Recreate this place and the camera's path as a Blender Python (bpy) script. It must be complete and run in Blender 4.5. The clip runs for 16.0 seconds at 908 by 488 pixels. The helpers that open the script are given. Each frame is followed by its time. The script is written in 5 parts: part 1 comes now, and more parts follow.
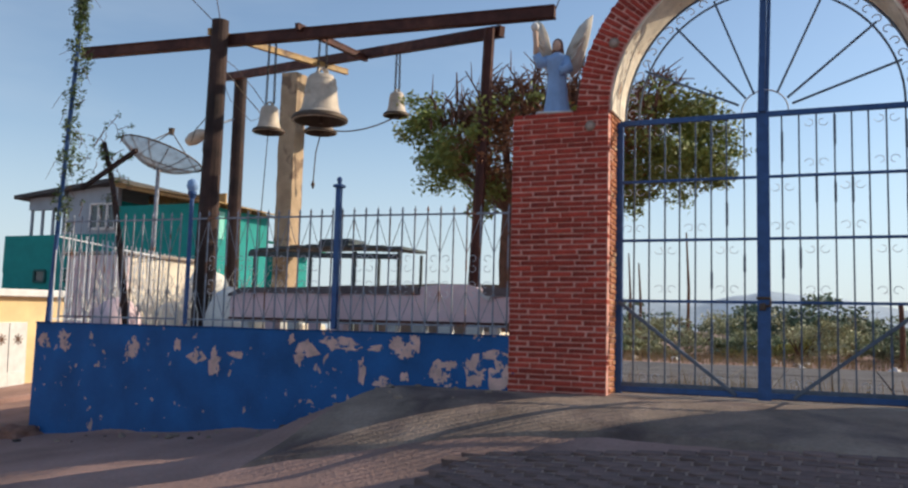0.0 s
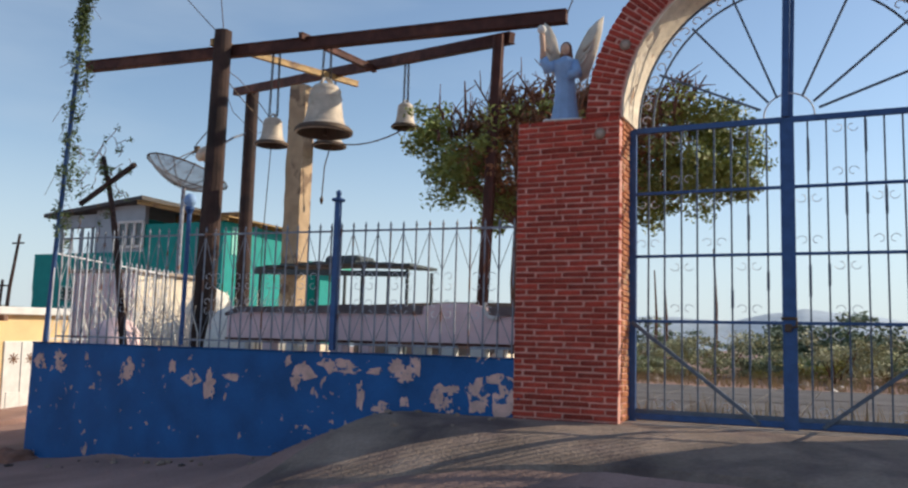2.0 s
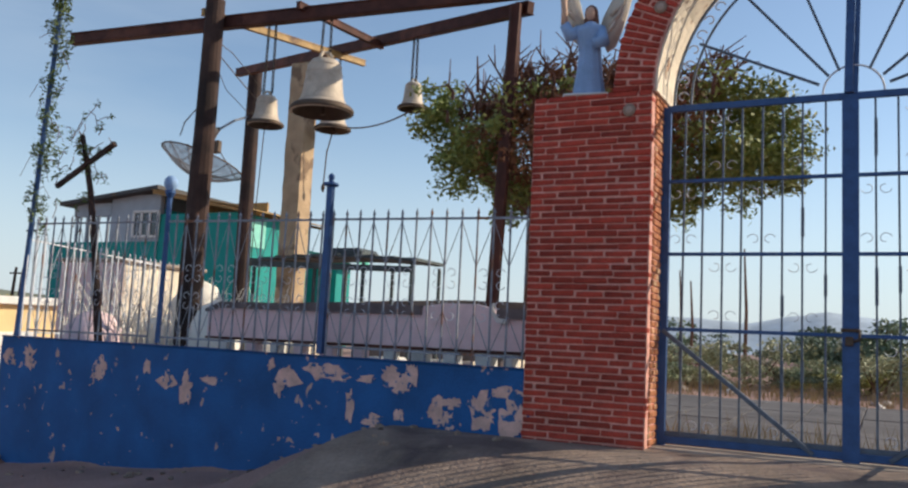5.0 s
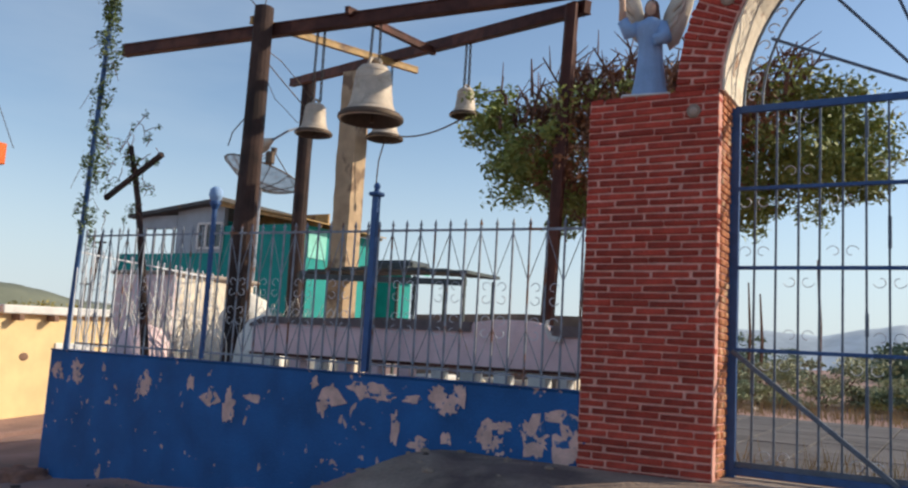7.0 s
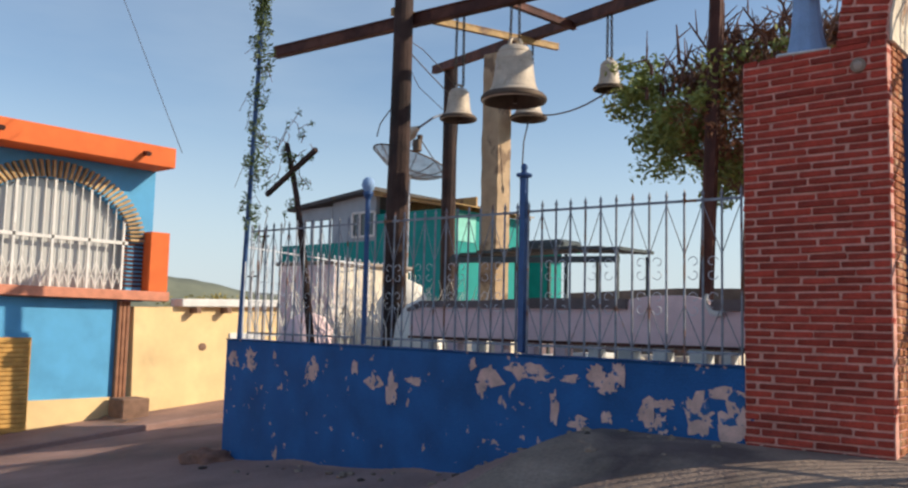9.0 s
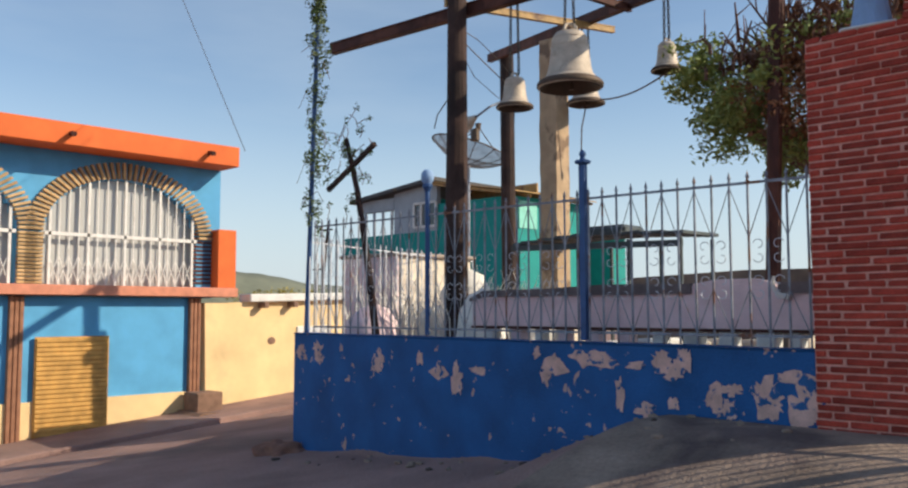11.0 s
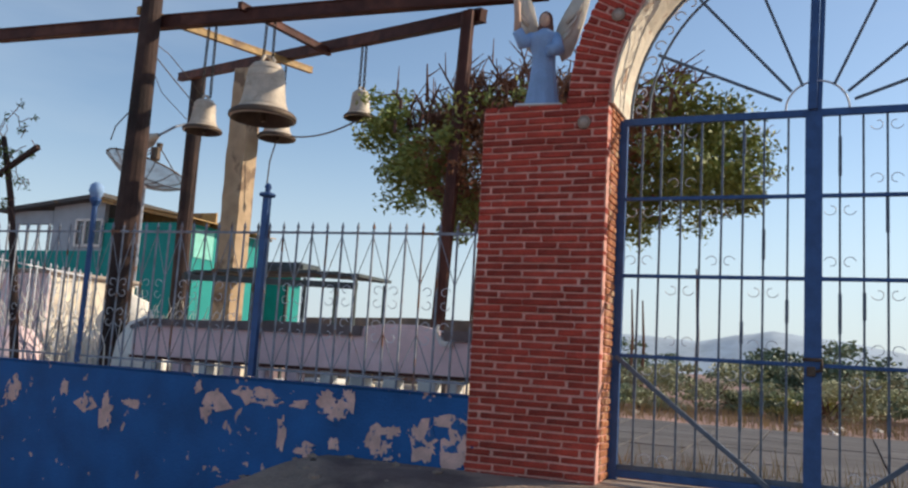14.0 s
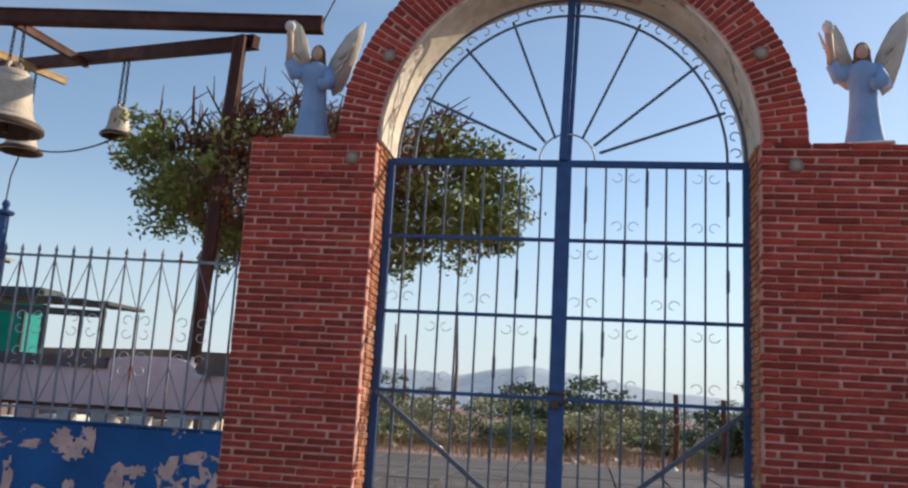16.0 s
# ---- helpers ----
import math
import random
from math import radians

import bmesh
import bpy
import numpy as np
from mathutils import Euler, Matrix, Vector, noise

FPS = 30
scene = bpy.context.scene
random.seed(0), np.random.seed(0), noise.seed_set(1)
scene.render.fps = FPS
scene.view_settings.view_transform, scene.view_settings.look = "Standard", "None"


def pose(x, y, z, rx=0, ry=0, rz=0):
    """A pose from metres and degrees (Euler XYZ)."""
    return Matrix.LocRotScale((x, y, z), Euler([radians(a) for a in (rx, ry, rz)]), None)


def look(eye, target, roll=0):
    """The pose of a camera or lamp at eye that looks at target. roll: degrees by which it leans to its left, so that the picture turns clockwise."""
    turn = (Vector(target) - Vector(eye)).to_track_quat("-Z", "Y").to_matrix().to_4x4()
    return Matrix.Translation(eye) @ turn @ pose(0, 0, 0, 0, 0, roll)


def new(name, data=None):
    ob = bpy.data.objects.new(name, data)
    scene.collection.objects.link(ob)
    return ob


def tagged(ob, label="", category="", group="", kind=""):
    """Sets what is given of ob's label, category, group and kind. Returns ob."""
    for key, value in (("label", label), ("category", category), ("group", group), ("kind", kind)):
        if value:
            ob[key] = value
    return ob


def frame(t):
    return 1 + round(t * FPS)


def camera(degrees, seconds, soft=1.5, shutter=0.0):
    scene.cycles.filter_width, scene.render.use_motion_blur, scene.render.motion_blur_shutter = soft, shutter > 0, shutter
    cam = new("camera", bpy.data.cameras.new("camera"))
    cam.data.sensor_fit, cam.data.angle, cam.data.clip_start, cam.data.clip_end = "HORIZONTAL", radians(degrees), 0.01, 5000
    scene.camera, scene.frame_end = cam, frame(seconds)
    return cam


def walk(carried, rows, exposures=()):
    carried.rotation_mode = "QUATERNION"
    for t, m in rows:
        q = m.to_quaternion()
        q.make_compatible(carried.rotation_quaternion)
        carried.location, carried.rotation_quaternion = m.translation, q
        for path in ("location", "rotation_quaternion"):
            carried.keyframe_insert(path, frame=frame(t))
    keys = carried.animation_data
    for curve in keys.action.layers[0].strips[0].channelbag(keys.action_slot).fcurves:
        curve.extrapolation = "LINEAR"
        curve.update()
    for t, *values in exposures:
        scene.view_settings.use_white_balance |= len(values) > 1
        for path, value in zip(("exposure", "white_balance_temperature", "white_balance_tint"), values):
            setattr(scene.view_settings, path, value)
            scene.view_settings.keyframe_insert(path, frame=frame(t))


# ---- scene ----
cam = camera(55.0, 16.0, soft=2.3)
PATH = [
    (0, (0.212, 0.579, 1.608), (-0.581, 2.405, 1.809), 1.60),
    (0.5, (0.227, 0.830, 1.681), (-0.503, 2.679, 1.896), 1.50),
    (1, (0.194, 0.952, 1.705), (-0.486, 2.820, 1.923), 0.80),
    (1.5, (0.258, 1.094, 1.694), (-0.504, 2.927, 1.935), 1.00),
    (2, (0.248, 1.214, 1.661), (-0.607, 3.006, 1.900), 1.70),
    (2.5, (0.116, 1.371, 1.689), (-0.766, 3.148, 1.941), 2.20),
    (3, (0.025, 1.540, 1.703), (-0.844, 3.327, 1.932), 1.30),
    (3.5, (-0.023, 1.748, 1.720), (-0.933, 3.509, 1.986), 1.10),
    (4, (-0.053, 1.925, 1.745), (-0.989, 3.675, 1.993), 1.60),
    (4.2, (-0.071, 1.997, 1.731), (-0.989, 3.756, 1.980), 1.90),
    (4.9, (-0.106, 2.262, 1.759), (-1.006, 4.032, 1.990), 2.76),
    (5.6, (-0.125, 2.540, 1.813), (-1.006, 4.322, 2.026), 3.73),
    (6.3, (-0.168, 2.709, 1.837), (-1.085, 4.473, 2.057), 3.90),
    (6.5, (-0.186, 2.719, 1.838), (-1.127, 4.468, 2.072), 3.70),
    (7, (-0.235, 2.767, 1.841), (-1.256, 4.468, 2.086), 3.30),
    (7.5, (-0.242, 2.777, 1.843), (-1.331, 4.439, 2.071), 2.80),
    (8, (-0.248, 2.767, 1.839), (-1.398, 4.391, 2.040), 2.40),
    (8.5, (-0.251, 2.762, 1.845), (-1.477, 4.330, 2.034), 2.00),
    (9, (-0.246, 2.755, 1.850), (-1.545, 4.264, 2.035), 1.40),
    (9.2, (-0.242, 2.742, 1.834), (-1.569, 4.226, 2.021), 1.40),
    (9.7, (-0.225, 2.746, 1.844), (-1.608, 4.181, 2.024), 0.78),
    (10.25, (-0.213, 2.740, 1.859), (-1.634, 4.140, 2.027), 0.15),
    (10.8, (-0.206, 2.734, 1.873), (-1.624, 4.139, 2.031), -0.15),
    (11.3, (-0.221, 2.759, 1.865), (-1.584, 4.216, 2.020), 0.40),
    (11.5, (-0.224, 2.745, 1.855), (-1.543, 4.240, 2.013), 0.70),
    (12, (-0.243, 2.772, 1.856), (-1.452, 4.356, 2.024), 1.60),
    (12.5, (-0.236, 2.759, 1.852), (-1.343, 4.414, 2.039), 2.30),
    (13, (-0.242, 2.759, 1.853), (-1.250, 4.474, 2.056), 2.90),
    (13.5, (-0.242, 2.754, 1.849), (-1.154, 4.519, 2.084), 3.30),
    (14, (-0.245, 2.772, 1.851), (-1.046, 4.585, 2.118), 3.50),
    (14.5, (-0.224, 2.776, 1.849), (-0.902, 4.633, 2.151), 3.60),
    (15, (-0.210, 2.769, 1.857), (-0.768, 4.661, 2.190), 3.40),
    (15.5, (-0.228, 2.764, 1.875), (-0.644, 4.688, 2.229), 3.20),
    (16, (-0.208, 2.768, 1.858), (-0.505, 4.711, 2.230), 3.30),
]
walk(cam, [(t, look(eye, target, roll)) for t, eye, target, roll in PATH])

# ---- sky, sun, exposure ----
SUN_AZ, SUN_EL = radians(52), radians(29)      # azimuth from +y towards +x
world = bpy.data.worlds.new("sky")
scene.world = world
world.use_nodes = True
wn = world.node_tree
sky = wn.nodes.new("ShaderNodeTexSky")
sky.sky_type, sky.sun_disc = "NISHITA", False
sky.sun_elevation, sky.sun_rotation = SUN_EL, SUN_AZ
sky.air_density, sky.dust_density, sky.ozone_density = 1.0, 0.4, 1.2
wn.nodes["Background"].inputs[1].default_value = 0.119
# thin haze and streaks of cloud towards the horizon
gen = wn.nodes.new("ShaderNodeTexCoord")
split = wn.nodes.new("ShaderNodeSeparateXYZ")
wn.links.new(gen.outputs["Generated"], split.inputs[0])
low = wn.nodes.new("ShaderNodeMapRange")
low.interpolation_type = "SMOOTHSTEP"
low.inputs[1].default_value, low.inputs[2].default_value, low.inputs[3].default_value, low.inputs[4].default_value = -0.02, 0.27, 0.85, 0.0
wn.links.new(split.outputs[2], low.inputs[0])
stretch = wn.nodes.new("ShaderNodeMapping")
stretch.inputs["Scale"].default_value = (1.6, 1.6, 7.0)
wn.links.new(gen.outputs["Generated"], stretch.inputs[0])
streak = wn.nodes.new("ShaderNodeTexNoise")
streak.inputs["Scale"].default_value, streak.inputs["Detail"].default_value = 1.8, 6.0
wn.links.new(stretch.outputs[0], streak.inputs["Vector"])
thin = wn.nodes.new("ShaderNodeMapRange")
thin.inputs[1].default_value, thin.inputs[2].default_value, thin.inputs[3].default_value, thin.inputs[4].default_value = 0.46, 0.78, 0.0, 0.26
wn.links.new(streak.outputs["Fac"], thin.inputs[0])
both = wn.nodes.new("ShaderNodeMath")
both.operation, both.use_clamp = "MAXIMUM", True
wn.links.new(low.outputs[0], both.inputs[0])
wn.links.new(thin.outputs[0], both.inputs[1])
veil = wn.nodes.new("ShaderNodeMix")
veil.data_type = "RGBA"
wn.links.new(both.outputs[0], veil.inputs[0])
wn.links.new(sky.outputs[0], veil.inputs[6])
veil.inputs[7].default_value = (3.9, 4.6, 5.3, 1)
wn.links.new(veil.outputs[2], wn.nodes["Background"].inputs[0])
sun = new("sun", bpy.data.lights.new("sun", "SUN"))
sun.data.energy, sun.data.angle, sun.data.color = 4.0, radians(0.5), (1.0, 0.86, 0.66)
sd = Vector((math.sin(SUN_AZ) * math.cos(SUN_EL), math.cos(SUN_AZ) * math.cos(SUN_EL), math.sin(SUN_EL)))
sun.matrix_world = look(sd * 50, (0, 0, 0))
scene.view_settings.exposure = 0.36


# ---- materials ----
def mat(name, color, rough=0.8, metal=0.0, var=0.25, scale=6.0, fine=60.0, bump=0.3, stain=None, amount=0.5, stain_scale=1.5, sharp=0.08, per=0.0, spec=0.4):
    """Paint or raw stuff: colour varied at two scales, fine relief, and if stain is given, patches of a second colour."""
    m = bpy.data.materials.new(name)
    m.use_nodes = True
    n, l = m.node_tree.nodes, m.node_tree.links
    b = n["Principled BSDF"]
    b.inputs["Roughness"].default_value, b.inputs["Metallic"].default_value = rough, metal
    b.inputs["Specular IOR Level"].default_value = spec
    co = n.new("ShaderNodeTexCoord").outputs["Object"]

    def tex(sc, detail=5.0, dist=0.0):
        t = n.new("ShaderNodeTexNoise")
        t.inputs["Scale"].default_value, t.inputs["Detail"].default_value, t.inputs["Distortion"].default_value = sc, detail, dist
        l.new(co, t.inputs["Vector"])
        return t.outputs["Fac"]

    def mixer(kind, fac, a, c):
        x = n.new("ShaderNodeMix")
        x.data_type, x.blend_type = "RGBA", kind
        for sock, v in ((x.inputs[0], fac), (x.inputs[6], a), (x.inputs[7], c)):
            if isinstance(v, bpy.types.NodeSocket):
                l.new(v, sock)
            else:
                sock.default_value = v
        return x.outputs[2]

    def ramp(fac, lo, hi, a=0.0, c=1.0):
        r = n.new("ShaderNodeMapRange")
        r.inputs[1].default_value, r.inputs[2].default_value, r.inputs[3].default_value, r.inputs[4].default_value = lo, hi, a, c
        l.new(fac, r.inputs[0])
        return r.outputs[0]

    def grey(v):
        x = n.new("ShaderNodeCombineColor")
        for i in range(3):
            l.new(v, x.inputs[i])
        return x.outputs[0]

    col = (*color, 1)
    if stain:
        mask = ramp(tex(stain_scale, 7.0, 0.4), 1 - amount, 1 - amount + sharp)
        col = mixer("MIX", mask, col, (*stain, 1))
    col = mixer("MULTIPLY", 1.0, col, grey(ramp(tex(scale), 0.25, 0.75, 1 - var, 1 + var)))
    f = tex(fine, 6.0)
    col = mixer("MULTIPLY", 1.0, col, grey(ramp(f, 0.2, 0.8, 1 - var * 0.5, 1 + var * 0.5)))
    if per:
        info = n.new("ShaderNodeObjectInfo")
        col = mixer("MULTIPLY", 1.0, col, grey(ramp(info.outputs["Random"], 0, 1, 1 - per, 1 + per)))
    l.new(col, b.inputs["Base Color"])
    if bump:
        bp = n.new("ShaderNodeBump")
        bp.inputs["Strength"].default_value, bp.inputs["Distance"].default_value = bump, 0.02
        l.new(f, bp.inputs["Height"])
        l.new(bp.outputs[0], b.inputs["Normal"])
    return m


BRICK = mat("fired_brick", (0.355, 0.046, 0.028), 0.85, var=0.35, scale=9, per=0.32, bump=0.5)
MORTAR = mat("mortar", (0.70, 0.36, 0.29), 0.95, var=0.25, scale=12, bump=0.6)
RENDERED = mat("lime_plaster", (0.78, 0.68, 0.54), 0.9, var=0.2, scale=7, stain=(0.42, 0.26, 0.17), amount=0.42, stain_scale=5)
BLUE_WALL = mat("peeling_blue_paint", (0.0125, 0.102, 0.30), 0.75, var=0.28, scale=2.2, stain=(0.50, 0.34, 0.30), amount=0.34, stain_scale=7.5, sharp=0.02, bump=0.4)


def peel(m, worn, x0, x1, thin, thick):
    """Larger flakes gone, more of them towards x1, with chalky scuffs."""
    n, l = m.node_tree.nodes, m.node_tree.links
    b = n["Principled BSDF"]
    old = b.inputs["Base Color"].links[0].from_socket
    co = n.new("ShaderNodeTexCoord").outputs["Object"]
    sep = n.new("ShaderNodeSeparateXYZ")
    l.new(co, sep.inputs[0])
    far = n.new("ShaderNodeMapRange")
    far.inputs[1].default_value, far.inputs[2].default_value, far.inputs[3].default_value, far.inputs[4].default_value = x0, x1, thin, thick
    l.new(sep.outputs[0], far.inputs[0])
    big = n.new("ShaderNodeTexNoise")
    big.inputs["Scale"].default_value, big.inputs["Detail"].default_value, big.inputs["Distortion"].default_value = 3.9, 10.0, 0.1
    big.inputs["Roughness"].default_value = 0.64
    tall = n.new("ShaderNodeMapping")
    tall.inputs["Scale"].default_value = (1, 1, 0.72)
    l.new(co, tall.inputs["Vector"])
    l.new(tall.outputs[0], big.inputs["Vector"])
    add = n.new("ShaderNodeMath")
    l.new(big.outputs["Fac"], add.inputs[0])
    high = n.new("ShaderNodeMapRange")
    high.inputs[1].default_value, high.inputs[2].default_value, high.inputs[3].default_value, high.inputs[4].default_value = 0.6, 1.5, -0.06, 0.02
    l.new(sep.outputs[2], high.inputs[0])
    sums = n.new("ShaderNodeMath")
    l.new(far.outputs[0], sums.inputs[0])
    l.new(high.outputs[0], sums.inputs[1])
    l.new(sums.outputs[0], add.inputs[1])
    cut = n.new("ShaderNodeMapRange")
    cut.inputs[1].default_value, cut.inputs[2].default_value = 0.66, 0.675
    l.new(add.outputs[0], cut.inputs[0])
    mix = n.new("ShaderNodeMix")
    mix.data_type = "RGBA"
    l.new(cut.outputs[0], mix.inputs[0])
    l.new(old, mix.inputs[6])
    mix.inputs[7].default_value = (*worn, 1)
    l.new(mix.outputs[2], b.inputs["Base Color"])


peel(BLUE_WALL, (0.80, 0.53, 0.44), -9.0, -3.0, -0.05, 0.0)
BARE = mat("bare_pink_plaster", (0.66, 0.43, 0.37), 0.9, var=0.25, scale=8, stain=(0.03, 0.12, 0.30), amount=0.43, stain_scale=11, sharp=0.03, bump=0.5)
BLUE_STEEL = mat("blue_painted_steel", (0.035, 0.09, 0.23), 0.5, 0.2, var=0.2, scale=10, bump=0.1)
BAR_STEEL = mat("faded_grey_blue_steel", (0.10, 0.125, 0.165), 0.5, 0.3, var=0.25, scale=14, bump=0.1)
FENCE_IRON = mat("weathered_fence_iron", (0.24, 0.26, 0.30), 0.55, 0.3, var=0.35, scale=9, stain=(0.20, 0.09, 0.05), amount=0.42, stain_scale=4)
RUST = mat("rusty_beam", (0.075, 0.027, 0.02), 0.75, 0.2, var=0.35, scale=7, stain=(0.12, 0.045, 0.03), amount=0.48)
POLE_WOOD = mat("dark_pole_wood", (0.055, 0.03, 0.024), 0.85, var=0.4, scale=5, stain=(0.02, 0.013, 0.012), amount=0.55, stain_scale=1.2, sharp=0.2, bump=0.7)
OCHRE_STEEL = mat("ochre_steel", (0.40, 0.24, 0.08), 0.6, var=0.3, scale=8, stain=(0.14, 0.06, 0.03), amount=0.45)
BRONZE = mat("limed_bell_bronze", (0.52, 0.44, 0.35), 0.6, 0.15, var=0.25, scale=6, stain=(0.25, 0.17, 0.11), amount=0.38, stain_scale=5, sharp=0.2)
DARK_LIP = mat("dark_bell_lip", (0.10, 0.07, 0.05), 0.6, 0.4, var=0.3)
APRON = mat("stained_apron_concrete", (0.27, 0.20, 0.155), 0.95, var=0.4, scale=1.7, fine=26, stain=(0.135, 0.095, 0.085), amount=0.52, stain_scale=1.1, sharp=0.15, bump=0.8)
CONCRETE = mat("old_concrete", (0.36, 0.30, 0.25), 0.95, var=0.3, scale=1.6, fine=30, stain=(0.20, 0.16, 0.14), amount=0.5, stain_scale=0.7, sharp=0.3, bump=0.6)
EARTH = mat("packed_earth_road", (0.32, 0.20, 0.17), 0.95, var=0.3, scale=0.9, fine=24, stain=(0.14, 0.095, 0.08), amount=0.5, stain_scale=0.35, sharp=0.25, bump=0.8)
TEAL = mat("teal_house_paint", (0.012, 0.275, 0.245), 0.8, var=0.12, scale=3)
GREYBLUE = mat("grey_house_wall", (0.36, 0.40, 0.44), 0.9, var=0.15, scale=2)
PINK = mat("mauve_stucco", (0.78, 0.59, 0.60), 0.9, var=0.15, scale=4)
CREAM = mat("cream_wall", (0.80, 0.58, 0.30), 0.9, var=0.14, scale=1.5, stain=(0.60, 0.42, 0.24), amount=0.42, stain_scale=0.8, sharp=0.3)
ORANGE = mat("orange_paint", (0.72, 0.15, 0.035), 0.8, var=0.12, scale=3)
SKYBLUE = mat("sky_blue_paint", (0.10, 0.36, 0.62), 0.8, var=0.14, scale=2)
LEAF = mat("leaf", (0.075, 0.11, 0.025), 0.6, var=0.5, scale=2, bump=0)
BARK = mat("bark", (0.15, 0.075, 0.05), 0.9, var=0.4, scale=8, bump=0.8)
STATUE_BLUE = mat("pale_blue_statue", (0.25, 0.39, 0.62), 0.7, var=0.15, scale=6)


# ---- building blocks ----
def part(name, bm, material, parent=None, label="", smooth=False):
    me = bpy.data.meshes.new(name)
    bm.normal_update()
    bm.to_mesh(me)
    bm.free()
    if material:
        me.materials.append(material)
    if smooth:
        for p in me.polygons:
            p.use_smooth = True
    ob = new(name, me)
    if parent:
        ob.parent = parent
    if label:
        ob["label"] = label
    return ob


def thing(name, label, category, group="", kind="", at=(0, 0, 0)):
    e = new(name)
    e.empty_display_size = 0.1
    e.location = at
    return tagged(e, label, category, group, kind)


def B():
    return bmesh.new()


def box(bm, x0, x1, y0, y1, z0, z1, bevel=0.0, m=None):
    r = bmesh.ops.create_cube(bm, size=1.0)
    for v in r["verts"]:
        v.co = Vector(((x0 + x1) / 2 + v.co.x * (x1 - x0), (y0 + y1) / 2 + v.co.y * (y1 - y0), (z0 + z1) / 2 + v.co.z * (z1 - z0)))
        if m:
            v.co = m @ v.co
    if bevel:
        es = list({e for v in r["verts"] for e in v.link_edges})
        bmesh.ops.bevel(bm, geom=es, offset=bevel, segments=1, affect="EDGES")
    return bm


def aim(p, q):
    p, q = Vector(p), Vector(q)
    return Matrix.Translation(p) @ (q - p).to_track_quat("Z", "Y").to_matrix().to_4x4(), (q - p).length


def bar(bm, p, q, w, h=None, bevel=0.0):
    """A square or flat bar from p to q: w sideways, h in the upright plane."""
    p, q = Vector(p), Vector(q)
    d = (q - p).normalized()
    up = Vector((0, 0, 1)) if abs(d.z) < 0.95 else Vector((0, 1, 0))
    s = d.cross(up).normalized()
    u = s.cross(d)
    m = Matrix((( *s, 0), (*u, 0), (*d, 0), (0, 0, 0, 1))).transposed()
    m.translation = p
    h = h or w
    return box(bm, -w / 2, w / 2, -h / 2, h / 2, 0, (q - p).length, bevel, m)


def rod(bm, p, q, r, r2=None, seg=8):
    m, ln = aim(p, q)
    bmesh.ops.create_cone(bm, cap_ends=True, segments=seg, radius1=r, radius2=r if r2 is None else r2, depth=ln, matrix=m @ Matrix.Translation((0, 0, ln / 2)))
    return bm


def tube(bm, pts, radii, seg=8):
    """A round tube through the points."""
    pts = [Vector(p) for p in pts]
    if not isinstance(radii, (list, tuple)):
        radii = [radii] * len(pts)
    rings = []
    side = None
    for i, p in enumerate(pts):
        d = (pts[min(i + 1, len(pts) - 1)] - pts[max(i - 1, 0)]).normalized()
        if side is None:
            side = d.orthogonal().normalized()
        side = (side - d * side.dot(d)).normalized()
        other = d.cross(side)
        rings.append([bm.verts.new(p + radii[i] * (math.cos(a) * side + math.sin(a) * other)) for a in (2 * math.pi * k / seg for k in range(seg))])
    for a, b in zip(rings, rings[1:]):
        for k in range(seg):
            bm.faces.new((a[k], a[(k + 1) % seg], b[(k + 1) % seg], b[k]))
    bm.faces.new(rings[0][::-1])
    bm.faces.new(rings[-1])
    return bm


def lathe(bm, profile, at=(0, 0, 0), seg=32):
    """Turns (radius, height) pairs round the upright axis."""
    at = Vector(at)
    rings = [[bm.verts.new(at + Vector((max(r, 1e-4) * math.cos(a), max(r, 1e-4) * math.sin(a), z))) for a in (2 * math.pi * k / seg for k in range(seg))] for r, z in profile]
    for a, b in zip(rings, rings[1:]):
        for k in range(seg):
            bm.faces.new((a[k], a[(k + 1) % seg], b[(k + 1) % seg], b[k]))
    return bm


def prism(bm, outline, y0, y1):
    """An outline of (x, z), in order, drawn out from y0 to y1."""
    a = [bm.verts.new((x, y0, z)) for x, z in outline]
    b = [bm.verts.new((x, y1, z)) for x, z in outline]
    bm.faces.new(a)
    bm.faces.new(b[::-1])
    k = len(a)
    for i in range(k):
        bm.faces.new((a[(i + 1) % k], a[i], b[i], b[(i + 1) % k]))
    return bm


def smooth01(t):
    t = min(1.0, max(0.0, t))
    return t * t * (3 - 2 * t)


# ---- ground ----
def wall_y(x):
    """Front of the blue wall."""
    return 9.22 + 0.074 * (-2.89 - x)


def gz(x, y):
    """Height of the ground: a street that falls towards -x and climbs to the gate, and a yard behind the walls, tilted
    up to fit the camera's view.
    """
    street = 0.2 + 0.085 * (min(y, 16) - 0.5) + 0.095 * max(-18.0, min(x, 0.0)) * smooth01((12.0 + y) / 12.0)
    street += (0.985 - street) * smooth01((x + 5.9) / 1.9) * smooth01((y - 6.6) / 2.5)
    side = x - (-10.05 - 0.32 * (y - 9.8))
    k = smooth01((y - wall_y(x) - 0.05) / 0.2) * smooth01(side / 0.25)
    far = smooth01((math.hypot(x, y - 3) - 38) / 40)
    z = street * (1 - k) + (1.0 + 0.028 * max(0.0, min(y, 60.0) - 9.8)) * k
    return z * (1 - far) + 1.2 * far


